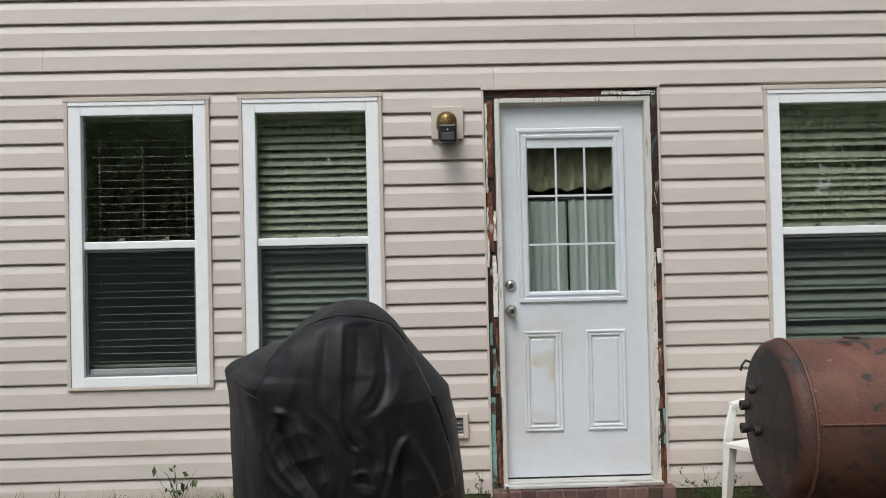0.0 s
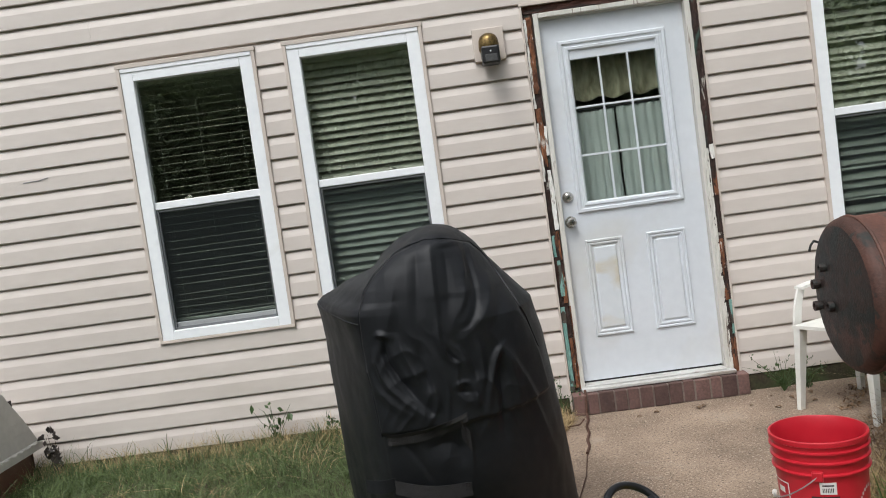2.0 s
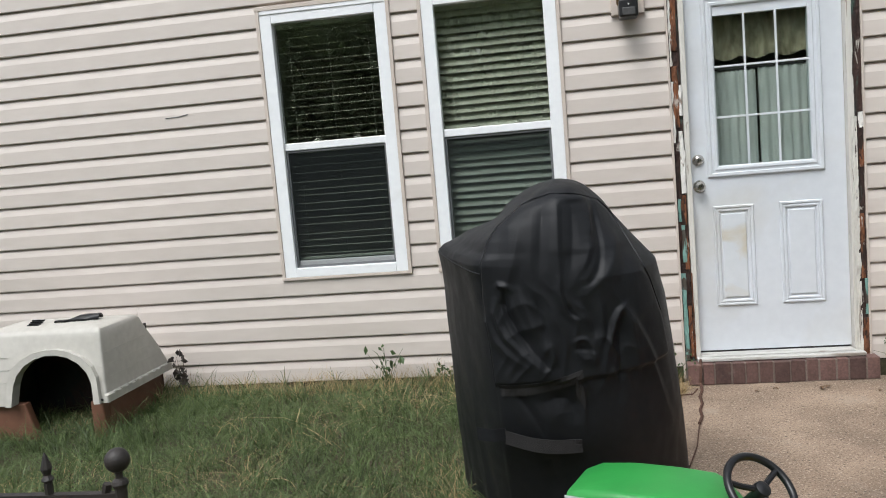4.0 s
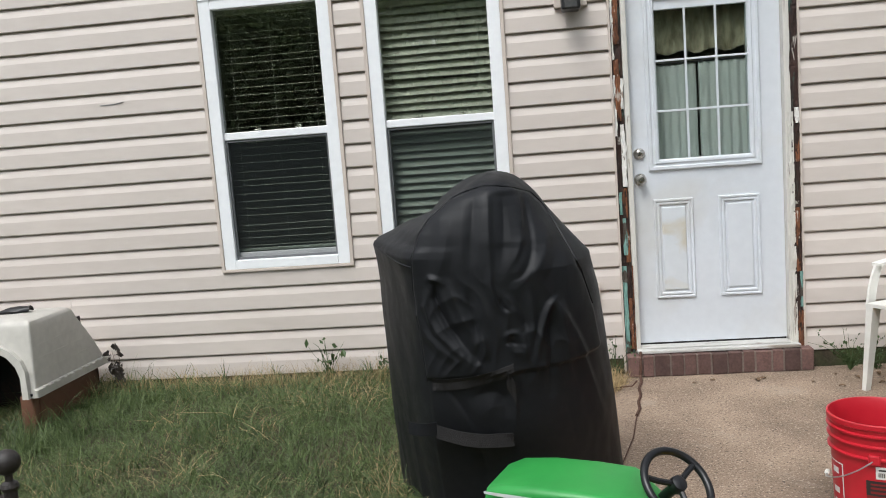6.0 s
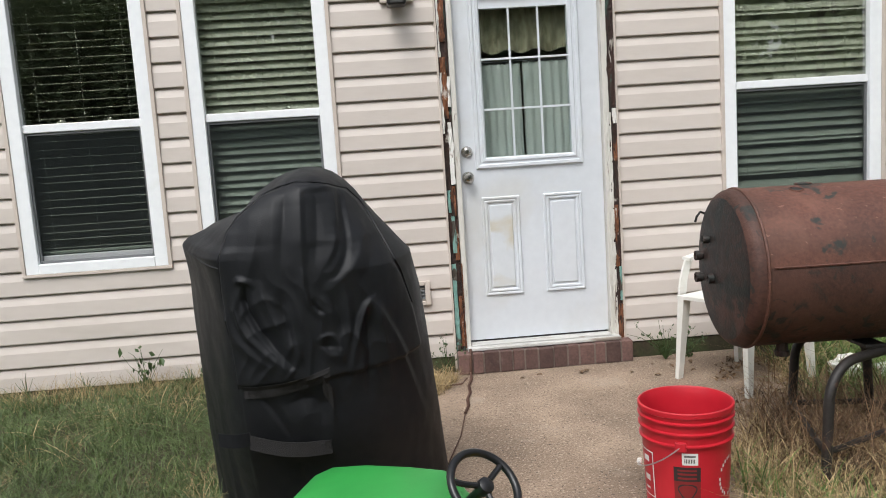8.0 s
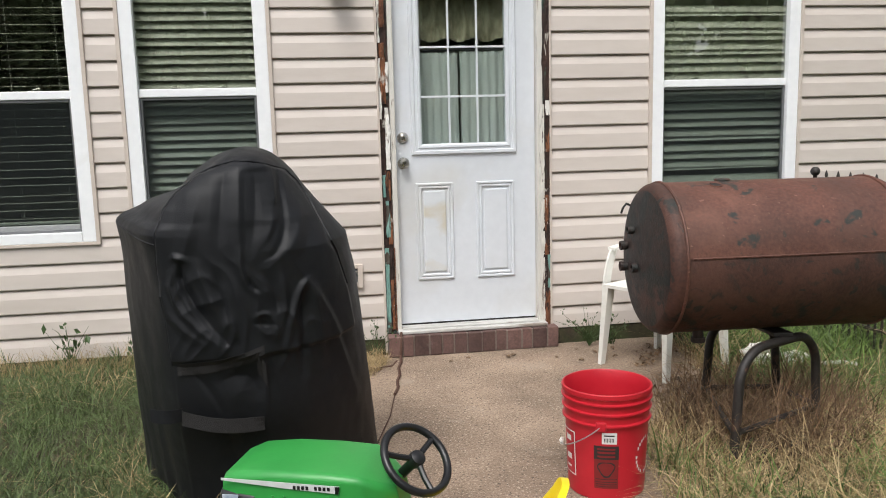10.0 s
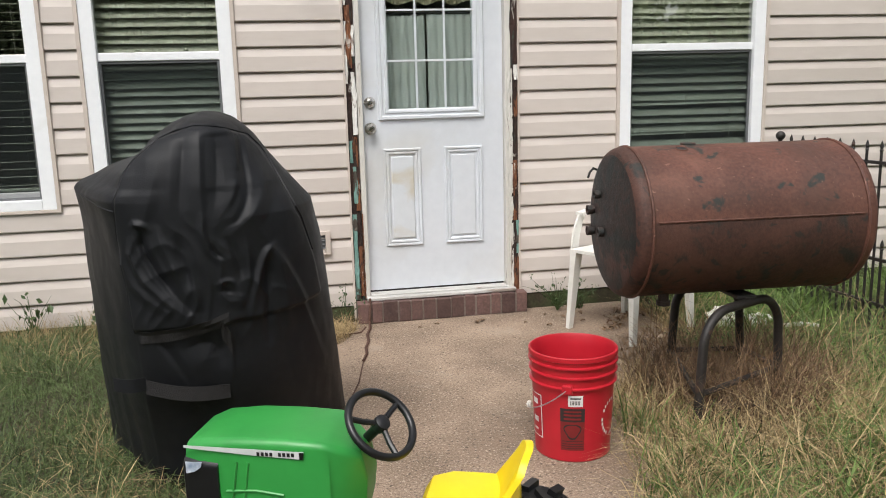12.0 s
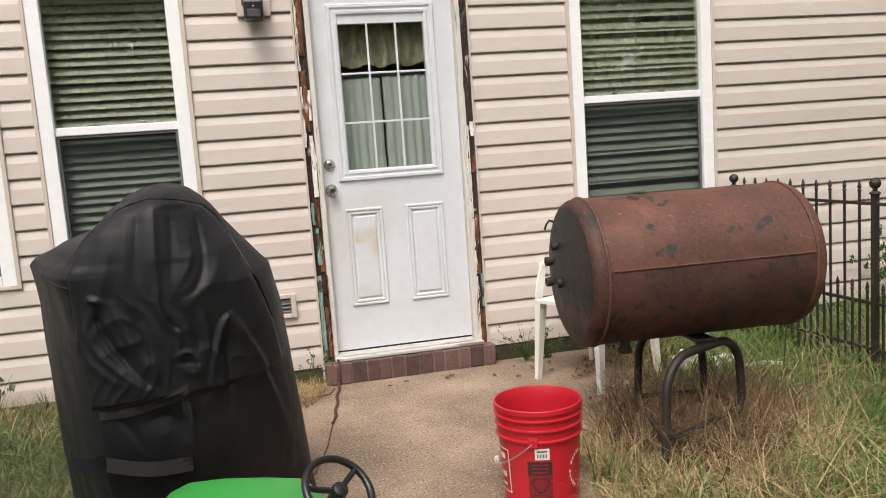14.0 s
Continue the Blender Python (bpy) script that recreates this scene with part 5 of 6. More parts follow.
bm = bmesh.new()
secs = []
for x, y0, y1, z0, z1, r in ((-0.004, 0.03, 0.17, 0.20, 0.530, 0.02), (0.004, 0.015, 0.185, 0.19, 0.558, 0.022), (0.04, 0.004, 0.196, 0.18, 0.572, 0.020), (0.12, 0.0, 0.20, 0.18, 0.578, 0.018), (0.22, 0.0, 0.20, 0.18, 0.578, 0.018),
                             (0.300, 0.001, 0.199, 0.18, 0.573, 0.016), (0.318, 0.006, 0.194, 0.18, 0.566, 0.016), (0.372, 0.046, 0.154, 0.18, 0.535, 0.016), (0.384, 0.052, 0.148, 0.18, 0.480, 0.016), (0.390, 0.056, 0.144, 0.19, 0.43, 0.016)):
    secs.append([(x - 0.02 * (0.5 - z) if x < 0.05 else x - 0.25 * max(0, 0.46 - z) * (x > 0.37), y, z) for y, z in round_rect(y0, y1, z0, z1, r)])
loft(bm, secs)
hood = toy("hood", bm, TGREEN, "bright green moulded hood")
# relief lines on the side
for pts in ([(0.122, -0.001, 0.528), (0.108, -0.001, 0.45), (0.100, -0.001, 0.20)], [(0.147, -0.001, 0.528), (0.134, -0.001, 0.45), (0.128, -0.001, 0.20)],
            [(0.096, -0.001, 0.462), (0.16, -0.0015, 0.466), (0.22, -0.001, 0.458)], [(0.095, -0.001, 0.403), (0.165, -0.0015, 0.406), (0.25, -0.001, 0.396)]):
    bm = bmesh.new()
    tube(bm, pts, 0.0032, 6)
    toy("hood_rib", bm, TGREEN, "", True, hood)
bm = bmesh.new()
secs = [[(x, y, z) for y, z in round_rect(y0, y1, 0.22, z1, 0.02)] for x, y0, y1, z1 in ((-0.014, 0.035, 0.165, 0.515), (0.002, 0.006, 0.194, 0.531), (0.045, -0.003, 0.203, 0.531), (0.080, -0.0035, 0.2035, 0.529))]
loft(bm, secs)
toy("grille", bm, BLACK, "black front grille")


def sticker(name, pts, mt, label, y=-0.0045, th=0.0012):
    bm = bmesh.new()
    a = [bm.verts.new((x, y, z)) for x, z in pts]
    b = [bm.verts.new((x, y + th, z)) for x, z in pts]
    bm.faces.new(a)
    bm.faces.new(b[::-1])
    for i in range(len(pts)):
        j = (i + 1) % len(pts)
        bm.faces.new((a[i], a[j], b[j], b[i]))
    return toy(name, bm, mt, label, False)


sticker("headlight", [(0.012, 0.527), (0.048, 0.527), (0.044, 0.515), (0.030, 0.505), (0.012, 0.501)], BLUEGREY, "blue-grey printed headlight", -0.0062)
sticker("side_stripe", [(0.010, 0.562), (0.268, 0.556), (0.265, 0.540), (0.150, 0.546), (0.010, 0.557)], SILVER, "silver stripe with dark bars of lettering", -0.0035)
for k in range(9):
    if k == 4:
        continue
    xk = 0.168 + k * 0.0092
    sticker("letter_bar", [(xk, 0.5535), (xk + 0.006, 0.5532), (xk + 0.006, 0.5455), (xk, 0.5458)], BLACK, "", -0.0048)
sticker("stripe_end", [(0.258, 0.5550), (0.2685, 0.5558), (0.2655, 0.5400), (0.259, 0.5403)], BLACK, "", -0.0047)
# steering wheel: tilted back over a short column
SW = Matrix.Translation((0.407, 0.105, 0.577)) @ Vector((0.605, -0.373, 0.70)).to_track_quat("Z", "Y").to_matrix().to_4x4()
bm = bmesh.new()
tube(bm, [SW @ Vector((0.0785 * math.cos(k * math.tau / 40), 0.0785 * math.sin(k * math.tau / 40), 0)) for k in range(40)], 0.0088, 10, True)
wheel = toy("steering_wheel", bm, BLACK, "glossy black steering wheel")
bm = bmesh.new()
lathe(bm, [(0.0, -0.012), (0.017, -0.012), (0.019, 0.0), (0.017, 0.010), (0.010, 0.014), (0.0, 0.015)], SW, 20)
toy("hub", bm, BLACK, "", True, wheel)
for a in (20, 150, 262):
    bm = bmesh.new()
    c, s = math.cos(radians(a)), math.sin(radians(a))
    tube(bm, [SW @ Vector((0.012 * c, 0.012 * s, 0.0)), SW @ Vector((0.045 * c, 0.045 * s, -0.003)), SW @ Vector((0.078 * c, 0.078 * s, 0.0))], 0.0068, 8)
    toy("spoke", bm, BLACK, "", True, wheel)
bm = bmesh.new()
tube(bm, [SW @ Vector((0, 0, -0.01)), SW @ Vector((0, 0, -0.09))], 0.012, 10)
toy("steering_column", bm, BLACK, "black steering column")
bm = bmesh.new()
box(bm, 0.02, 0.80, 0.05, 0.15, 0.13, 0.20, 0.012)
toy("chassis", bm, TGREEN, "green chassis", False)
bm = bmesh.new()
secs = []
for x, y0, y1, z0, z1, r in ((0.490, 0.02, 0.18, 0.33, 0.405, 0.02), (0.505, 0.0, 0.20, 0.31, 0.425, 0.025), (0.55, -0.01, 0.21, 0.30, 0.432, 0.022), (0.62, -0.012, 0.212, 0.29, 0.430, 0.022), (0.665, -0.01, 0.21, 0.28, 0.428, 0.022), (0.70, 0.0, 0.20, 0.28, 0.42, 0.03)):
    secs.append([(x, y, z) for y, z in round_rect(y0, y1, z0, z1, r)])
loft(bm, secs)
seat = toy("seat", bm, TYELLOW, "yellow moulded seat")
bm = bmesh.new()
sheet(bm, 10, 10, lambda u, v: (0.655 + 0.060 * u + 0.016 * (2 * v - 1) ** 2 * -1, 0.0 + 0.20 * v + (0.5 - v) * 0.05 * u, 0.42 + (0.118 - 0.03 * (2 * v - 1) ** 4) * u), (0.016, 0, 0))
toy("seat_back", bm, TYELLOW, "yellow seat back", True, seat)
bm = bmesh.new()
lathe(bm, [(0.007, 0), (0.007, 0.003), (0.004, 0.003), (0.003, 0.001), (0, 0.001)], Matrix.Translation((0.575, 0.04, 0.4325)), 12)
toy("bolt", bm, TYELLOW, "", False, seat)


def toy_wheel(x, y, r, wide, lugs, rim_col):
    m = Matrix.Translation((x, y, r + 0.014)) @ pose(0, 0, 0, 90, 0, 0)
    bm = bmesh.new()
    lathe(bm, [(r * 0.5, -wide / 2), (r * 0.86, -wide / 2), (r * 0.93, -wide / 2 + 0.01), (r * 0.93, wide / 2 - 0.01), (r * 0.86, wide / 2), (r * 0.5, wide / 2)], m, 36)
    for k in range(lugs):
        for s in (-1, 1):
            a = (k + (0.5 if s > 0 else 0)) * math.tau / lugs
            mm = m @ pose(0, 0, 0, 0, 0, math.degrees(a)) @ Matrix.Translation((r * 0.945, 0, s * wide * 0.24)) @ pose(0, 0, 0, s * 28, 0, 0)
            bmesh.ops.create_cube(bm, size=1.0, matrix=mm @ Matrix.Diagonal((r * 0.13, r * 0.12, wide * 0.5, 1)))
    tyre = toy("wheel", bm, BLACK, "black lugged wheel", False)
    bm = bmesh.new()
    lathe(bm, [(0, -wide * 0.36), (r * 0.46, -wide * 0.36), (r * 0.52, -wide * 0.5), (r * 0.52, wide * 0.5), (r * 0.46, wide * 0.36), (0, wide * 0.36)], m, 28)
    toy("rim", bm, rim_col, "yellow rim", True, tyre)


toy_wheel(0.715, -0.085, 0.165, 0.10, 16, TYELLOW)
toy_wheel(0.715, 0.300, 0.165, 0.10, 16, TYELLOW)
toy_wheel(0.085, -0.06, 0.10, 0.07, 14, TYELLOW)
toy_wheel(0.085, 0.26, 0.10, 0.07, 14, TYELLOW)
for x in (0.085, 0.715):
    bm = bmesh.new()
    z = 0.105 if x < 0.2 else 0.17
    tube(bm, [(x, -0.08, z), (x, 0.29, z)], 0.010, 8)
    toy("axle", bm, BLACK, "", True)

# ---- dog house ----
HX0, HX1, HY0, HY1 = -3.06, -2.285, 3.83, 4.52
hz = 0.03
arch_c, arch_w = -2.592, 0.222
dog = thing("dog_house", (-2.65, 4.15, hz), "plastic dog house with pale grey roof and red-brown base, in grass", "dog house")
bm = bmesh.new()
for a, b, c, d in ((HX0 + 0.04, arch_c - arch_w + 0.03, HY0 + 0.03, HY0 + 0.08), (HX1 - 0.125, HX1 - 0.05, HY0 + 0.03, HY0 + 0.08), (HX0 + 0.04, HX0 + 0.08, HY0 + 0.08, HY1 - 0.03),
                   (HX1 - 0.09, HX1 - 0.05, HY0 + 0.08, HY1 - 0.03), (HX0 + 0.04, HX1 - 0.05, HY1 - 0.07, HY1 - 0.03)):
    box(bm, a, b, c, d, hz - 0.03, 0.228 if d < HY0 + 0.09 else 0.27, 0.008)
for v in bm.verts:
    if v.co.z < 0.1 and v.co.y < HY0 + 0.1 and arch_c - 0.3 < v.co.x < arch_c:
        v.co.x += 0.06
part("base", bm, BASEP, dog, "red-brown plastic base wall")
# added near-black boxes that paint the inside as dark as deep shade
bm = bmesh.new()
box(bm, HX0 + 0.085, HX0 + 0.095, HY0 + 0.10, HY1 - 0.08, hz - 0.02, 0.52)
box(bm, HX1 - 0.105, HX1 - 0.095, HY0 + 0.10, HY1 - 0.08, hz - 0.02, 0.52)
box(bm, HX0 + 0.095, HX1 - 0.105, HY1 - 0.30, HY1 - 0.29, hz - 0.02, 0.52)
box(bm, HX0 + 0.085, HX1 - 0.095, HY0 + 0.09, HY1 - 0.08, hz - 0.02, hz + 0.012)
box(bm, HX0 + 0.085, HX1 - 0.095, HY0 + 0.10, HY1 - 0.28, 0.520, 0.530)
part("lining", bm, SOOT_AND_SHADE, dog, "added dark lining that stands in for the shade inside the dog house")
bm = bmesh.new()


def roof_ring(inset_l, inset_r, f, b, z):
    return [(HX0 + inset_l, HY0 + f, z), (HX1 - inset_r, HY0 + f, z), (HX1 - inset_r, HY1 - b, z), (HX0 + inset_l, HY1 - b, z)]


def densify(ring, n=14, rad=0.05):
    out = []
    for i in range(4):
        a, p, b = Vector(ring[i - 1]), Vector(ring[i]), Vector(ring[(i + 1) % 4])
        u, w = (a - p).normalized(), (b - p).normalized()
        for k in range(n):
            t = k / (n - 1)
            q = p + u * rad * (1 - t) ** 2 + w * rad * t ** 2
            out.append(q)
    return out


levels = [(0.0, 0.0, 0.0, 0.0, 0.225, 0.014), (0.0, 0.0, 0.0, 0.0, 0.262, 0.014), (0.016, 0.016, 0.012, 0.014, 0.270, 0.014), (0.024, 0.024, 0.028, 0.10, 0.40, 0.014), (0.034, 0.034, 0.048, 0.215, 0.545, 0.014),
          (0.037, 0.037, 0.054, 0.235, 0.580, 0.014), (0.045, 0.045, 0.064, 0.255, 0.598, 0.014), (0.062, 0.062, 0.085, 0.275, 0.607, 0.014), (0.18, 0.18, 0.18, 0.36, 0.620, 0.014)]
rings = []
for il, ir, f, b, z, rad in levels:
    rings.append([bm.verts.new(p) for p in densify(roof_ring(il, ir, f, b, z), 14, rad)])
FACE_TOP = 5
for i, (a, b) in enumerate(zip(rings, rings[1:])):
    n = len(a)
    for k in range(n):
        if k == 13 and i < FACE_TOP:
            continue
        bm.faces.new((a[k], a[(k + 1) % n], b[(k + 1) % n], b[k]))
bm.faces.new(rings[-1])
ARCH = [(arch_w * 1.06, 0.225), (arch_w * 1.0, 0.33), (arch_w * 0.90, 0.385), (arch_w * 0.70, 0.432), (arch_w * 0.42, 0.466), (arch_w * 0.14, 0.480),
        (-arch_w * 0.14, 0.480), (-arch_w * 0.42, 0.466), (-arch_w * 0.70, 0.432), (-arch_w * 0.90, 0.385), (-arch_w * 1.0, 0.33), (-arch_w * 1.06, 0.225)]


def front_y(z):
    return HY0 + along([(0.225, 0.0), (0.262, 0.0), (0.27, 0.012), (0.40, 0.028), (0.545, 0.048), (0.585, 0.058)], z)


inner = [bm.verts.new((arch_c + x, front_y(z) + 0.004, z)) for x, z in ARCH]
bm.faces.new([rings[i][13] for i in range(FACE_TOP + 1)] + [rings[i][14] for i in range(FACE_TOP, -1, -1)] + inner)
part("roof", bm, ROOFP, dog, "pale grey weathered roof shell with lap grooves", True)
bm = bmesh.new()
pts_o = [(arch_c + x * 1.0, z) for x, z in ARCH]
for k in range(len(pts_o) - 1):
    (xa, za), (xb, zb) = pts_o[k], pts_o[k + 1]
    ca, cb = arch_c, arch_c
    oa, ob_ = (xa + (xa - ca) * 0.14, za + (0.03 if za > 0.3 else 0)), (xb + (xb - cb) * 0.14, zb + (0.03 if zb > 0.3 else 0))
    ya, yb = front_y(max(za, 0.225)) - 0.022, front_y(max(zb, 0.225)) - 0.022
    v = [bm.verts.new(p) for p in ((xa, ya, za), (xb, yb, zb), (ob_[0], yb, ob_[1]), (oa[0], ya, oa[1]))]
    w = [bm.verts.new(p) for p in ((xa, ya + 0.06, za), (xb, yb + 0.06, zb), (ob_[0], yb + 0.03, ob_[1]), (oa[0], ya + 0.03, oa[1]))]
    bm.faces.new(v)
    bm.faces.new((v[0], v[1], w[1], w[0]))
    bm.faces.new((v[2], v[3], w[3], w[2]))
part("doorway_rim", bm, ROOFP, dog, "raised rim round the arched doorway")
for k, z in enumerate((0.345, 0.41, 0.475)):
    ins = along([(0.27, 0.016), (0.40, 0.024), (0.545, 0.034)], z)
    bm = bmesh.new()
    tube(bm, [(HX1 - ins, HY0 + 0.055, z), (HX1 - ins, HY1 - 0.08 - 0.75 * (z - 0.30), z + 0.004)], 0.0016, 5)
    part("lap_groove", bm, ROOFP, dog, "shallow lap line moulded in the roof")
    for xa, xb in ((HX0 + 0.05, arch_c - arch_w * 1.17), (arch_c + arch_w * 1.17, HX1 - ins - 0.012)):
        bm = bmesh.new()
        tube(bm, [(xa, front_y(z) + 0.0005, z), (xb, front_y(z) + 0.0005, z)], 0.0016, 5)
        part("lap_groove", bm, ROOFP, dog, "shallow lap line moulded in the roof")
for k in range(9):
    bm = bmesh.new()
    box(bm, HX1 - 0.014, HX1 + 0.004, HY0 + 0.06 + k * 0.07, HY0 + 0.09 + k * 0.07, 0.258, 0.272, 0.003)
    part("eave_lug", bm, ROOFP, dog)
bm = bmesh.new()
box(bm, HX1 - 0.07, HX1 - 0.03, HY0 - 0.003, HY0 + 0.002, 0.236, 0.248)
part("latch_slot", bm, BLACK, dog, "dark latch slot")
bm = bmesh.new()
for k in range(4):
    box(bm, -2.805, -2.735, 3.985 + k * 0.016, 3.994 + k * 0.016, 0.612 + 0.006 * k, 0.622 + 0.006 * k)
part("vent_slots", bm, BLACK, dog, "small dark vent slots in the roof")
bm = bmesh.new()
sheet(bm, 18, 6, lambda u, v: (-2.655 + 0.22 * u, 4.02 + 0.07 * u + (v - 0.5) * (0.03 + 0.085 * smoothstep(0.3, 0.75, u) * (1.2 - u)),
                               0.622 + 0.020 * smoothstep(0.25, 0.6, u) * (1 - (2 * v - 1) ** 2) + 0.004 * noise.noise((u * 6, v * 4, 0))), (0, 0, 0.010))
tagged(finish("old_rag", bm, BLACK, None, "", True), "small dark scrap lying on the dog house roof", "scrap")


# ---- iron fence ----
def finial(bm, x, y, z, s=1.0):
    lathe(bm, [(0.0065 * s, 0), (0.011 * s, 0.006 * s), (0.006 * s, 0.014 * s), (0.010 * s, 0.026 * s), (0.004 * s, 0.048 * s), (0, 0.056 * s)], Matrix.Translation((x, y, z)), 8)


def fence_run(name, a, b, n, zt, label, post_ends, low=True, post_r=0.019, ball=0.027, rail_drop=0.085):
    a, b = Vector(a), Vector(b)
    f = thing(name, ((a.x + b.x) / 2, (a.y + b.y) / 2, 0.0), label, "fence", "black iron fences", "")
    d = b - a
    for q in post_ends:
        p = a + d * q
        z0 = lie(p.x, p.y) - 0.02
        bm = bmesh.new()
        tube(bm, [(p.x, p.y, z0), (p.x, p.y, zt - 0.035)], post_r, 4 if low else 10)
        lathe(bm, [(post_r * 1.2, zt - 0.04), (post_r * 1.4, zt - 0.034), (post_r * 1.2, zt - 0.028), (post_r * 0.6, zt - 0.024), (post_r * 0.6, zt - 0.008)], Matrix.Translation((p.x, p.y, 0)), 16)
        post = part("post", bm, IRON, f, "square post")
        bm = bmesh.new()
        bmesh.ops.create_uvsphere(bm, u_segments=18, v_segments=12, radius=ball, matrix=Matrix.Translation((p.x, p.y, zt - 0.014 + ball)))
        part("ball_cap", bm, IRON, post, "ball cap", True)
    for z in (zt - rail_drop, 0.36, 0.13):
        bm = bmesh.new()
        tube(bm, [(a.x, a.y, z), (b.x, b.y, z)], 0.011, 4)
        part("rail", bm, IRON, f)
    for k in range(1, n):
        p = a + d * (k / n)
        bm = bmesh.new()
        z0 = lie(p.x, p.y) + 0.01
        tube(bm, [(p.x, p.y, z0), (p.x, p.y, zt - 0.03)], 0.0075, 6)
        finial(bm, p.x, p.y, zt - 0.03)
        part("picket", bm, IRON, f)
    if low:
        for k in range(n):
            p = a + d * ((k + 0.5) / n)
            bm = bmesh.new()
            tube(bm, [(p.x, p.y, lie(p.x, p.y) + 0.01), (p.x, p.y, 0.41)], 0.0075, 6)
            finial(bm, p.x, p.y, 0.41)
            part("short_picket", bm, IRON, f)
    return f


fence_run("iron_fence", (3.155, 4.50, 0), (3.245, 3.46, 0), 11, 0.93, "black iron fence panel with spear-topped pickets, by the house wall", (0.0, 1.0))
fence_run("iron_fence", (3.245, 3.46, 0), (3.33, 2.40, 0), 11, 0.93, "black iron fence panel with spear-topped pickets, in tall grass", (1.0,))
fence_run("iron_fence", (-0.665, 1.31, 0), (-1.75, 1.30, 0), 8, 0.835, "black iron fence panel with ball-capped post, in the lawn", (0.0, 1.0), False, 0.0105, 0.0215, 0.058)
bm = bmesh.new()
tube(bm, [(-0.690, 1.312, 0.800), (-0.745, 1.312, 0.60), (-0.78, 1.312, 0.40)], 0.008, 6)
tagged(finish("iron_rod", bm, IRON), "loose black iron rod leaning on the fence post", "rod")
bm = bmesh.new()
p0 = Vector((-0.905, 1.29, 0.772))
tube(bm, [p0 + Vector((0.012 * math.cos(k), 0.016 * math.sin(k), 0.003 * k - 0.01)) for k in range(9)], 0.004, 6)
tube(bm, [p0 + Vector((0, -0.01, 0)), p0 + Vector((0.006, -0.016, 0.03)), p0 + Vector((-0.004, -0.015, 0.05))], 0.0035, 6)
tagged(finish("knotted_string", bm, CHAIRW, None, "", True), "bit of white string knotted round the fence rail", "string")

# ---- small things on the wall ----
lamp = thing("wall_lamp", (0.462, WALL, 2.0), "brass dome wall lamp with a black sensor box beneath", "wall lamp")
boxpart("mount_block", TRIM, lamp, 0.378, 0.549, WALL - 0.022, WALL + 0.012, 1.988, 2.165, 0.004, "beige vinyl mounting block")
bm = bmesh.new()
lathe(bm, [(0.0, 0.058), (0.022, 0.055), (0.042, 0.042), (0.052, 0.022), (0.055, 0.0), (0.055, -0.03), (0.050, -0.04), (0.0, -0.04)], Matrix.Translation((0.458, WALL - 0.080, 2.068)), 28)
part("dome", bm, BRASS, lamp, "aged brass dome", True)
bm = bmesh.new()
tube(bm, [(0.458, WALL - 0.02, 2.085), (0.458, WALL - 0.06, 2.085)], 0.018, 12)
part("arm", bm, BRASS, lamp, "", True)
bm = bmesh.new()
box(bm, 0.412, 0.508, WALL - 0.150, WALL - 0.030, 1.958, 2.050, 0.010)
part("sensor_box", bm, BLACK, lamp, "black square sensor box")
bm = bmesh.new()
box(bm, 0.428, 0.492, WALL - 0.154, WALL - 0.149, 1.966, 2.004, 0.002)
part("sensor_lens", bm, LENS, lamp, "grey lens panel")
bm = bmesh.new()
lathe(bm, [(0.0, 0.003), (0.004, 0.003), (0.004, -0.004)], Matrix.Translation((0.460, WALL - 0.151, 2.020)) @ pose(0, 0, 0, 90, 0, 0), 10)
part("indicator", bm, LABELW, lamp, "tiny pale indicator")

vent = thing("wall_vent", (0.46, WALL, 0.39), "small beige louvred wall vent in the siding", "vent")
bm = bmesh.new()
for a, b, c, d in ((0.392, 0.412, 0.390, 0.520), (0.512, 0.540, 0.390, 0.520), (0.412, 0.512, 0.390, 0.412), (0.412, 0.512, 0.498, 0.520)):
    box(bm, a, b, WALL - 0.020, WALL + 0.012, c, d, 0.003)
part("frame", bm, TRIM, vent)
boxpart("backing", DARKSCREEN, vent, 0.412, 0.512, WALL + 0.004, WALL + 0.010, 0.412, 0.498)
for k in range(4):
    bm = bmesh.new()
    z = 0.420 + k * 0.021
    sheet(bm, 1, 1, lambda u, v: (0.414 + 0.096 * u, WALL + 0.002 - 0.014 * v, z + 0.014 - 0.012 * v), (0, 0, 0.002))
    part("louvre", bm, DARKSCREEN, vent)
bm = bmesh.new()
tube(bm, [(-2.19, WALL - 0.002, 1.688), (-2.10, WALL - 0.002, 1.690), (-2.05, WALL - 0.002, 1.700)], 0.0022, 5)
tagged(finish("siding_scratch", bm, DARKSCREEN), "thin dark scratch across the siding", "scratch")

# ---- chain by the door ----
bm = bmesh.new()
tube(bm, [(0.735, 4.545, 0.135), (0.728, 4.500, 0.08), (0.722, 4.490, 0.02), (0.715, 4.40, 0.008), (0.690, 4.30, 0.008), (0.685, 4.18, 0.008), (0.660, 4.08, 0.008), (0.655, 3.98, 0.008), (0.628, 3.88, 0.008)], 0.0075, 6)
tagged(finish("chain", bm, CORD, None, "", True), "rusty brown chain lying from the door step onto the patio", "chain")
bm = bmesh.new()
tube(bm, [(0.628, 3.88, 0.006), (0.60, 3.72, 0.005), (0.58, 3.60, 0.005), (0.54, 3.45, 0.005), (0.50, 3.30, 0.005)], 0.0026, 5)
tagged(finish("wire", bm, CORD, None, "", True), "thin wire trailing over the patio from the chain", "wire")
bm = bmesh.new()
tube(bm, [(0.50, 4.34, 0.012), (0.58, 4.31, 0.014), (0.66, 4.33, 0.012), (0.69, 4.36, 0.03)], 0.004, 5)
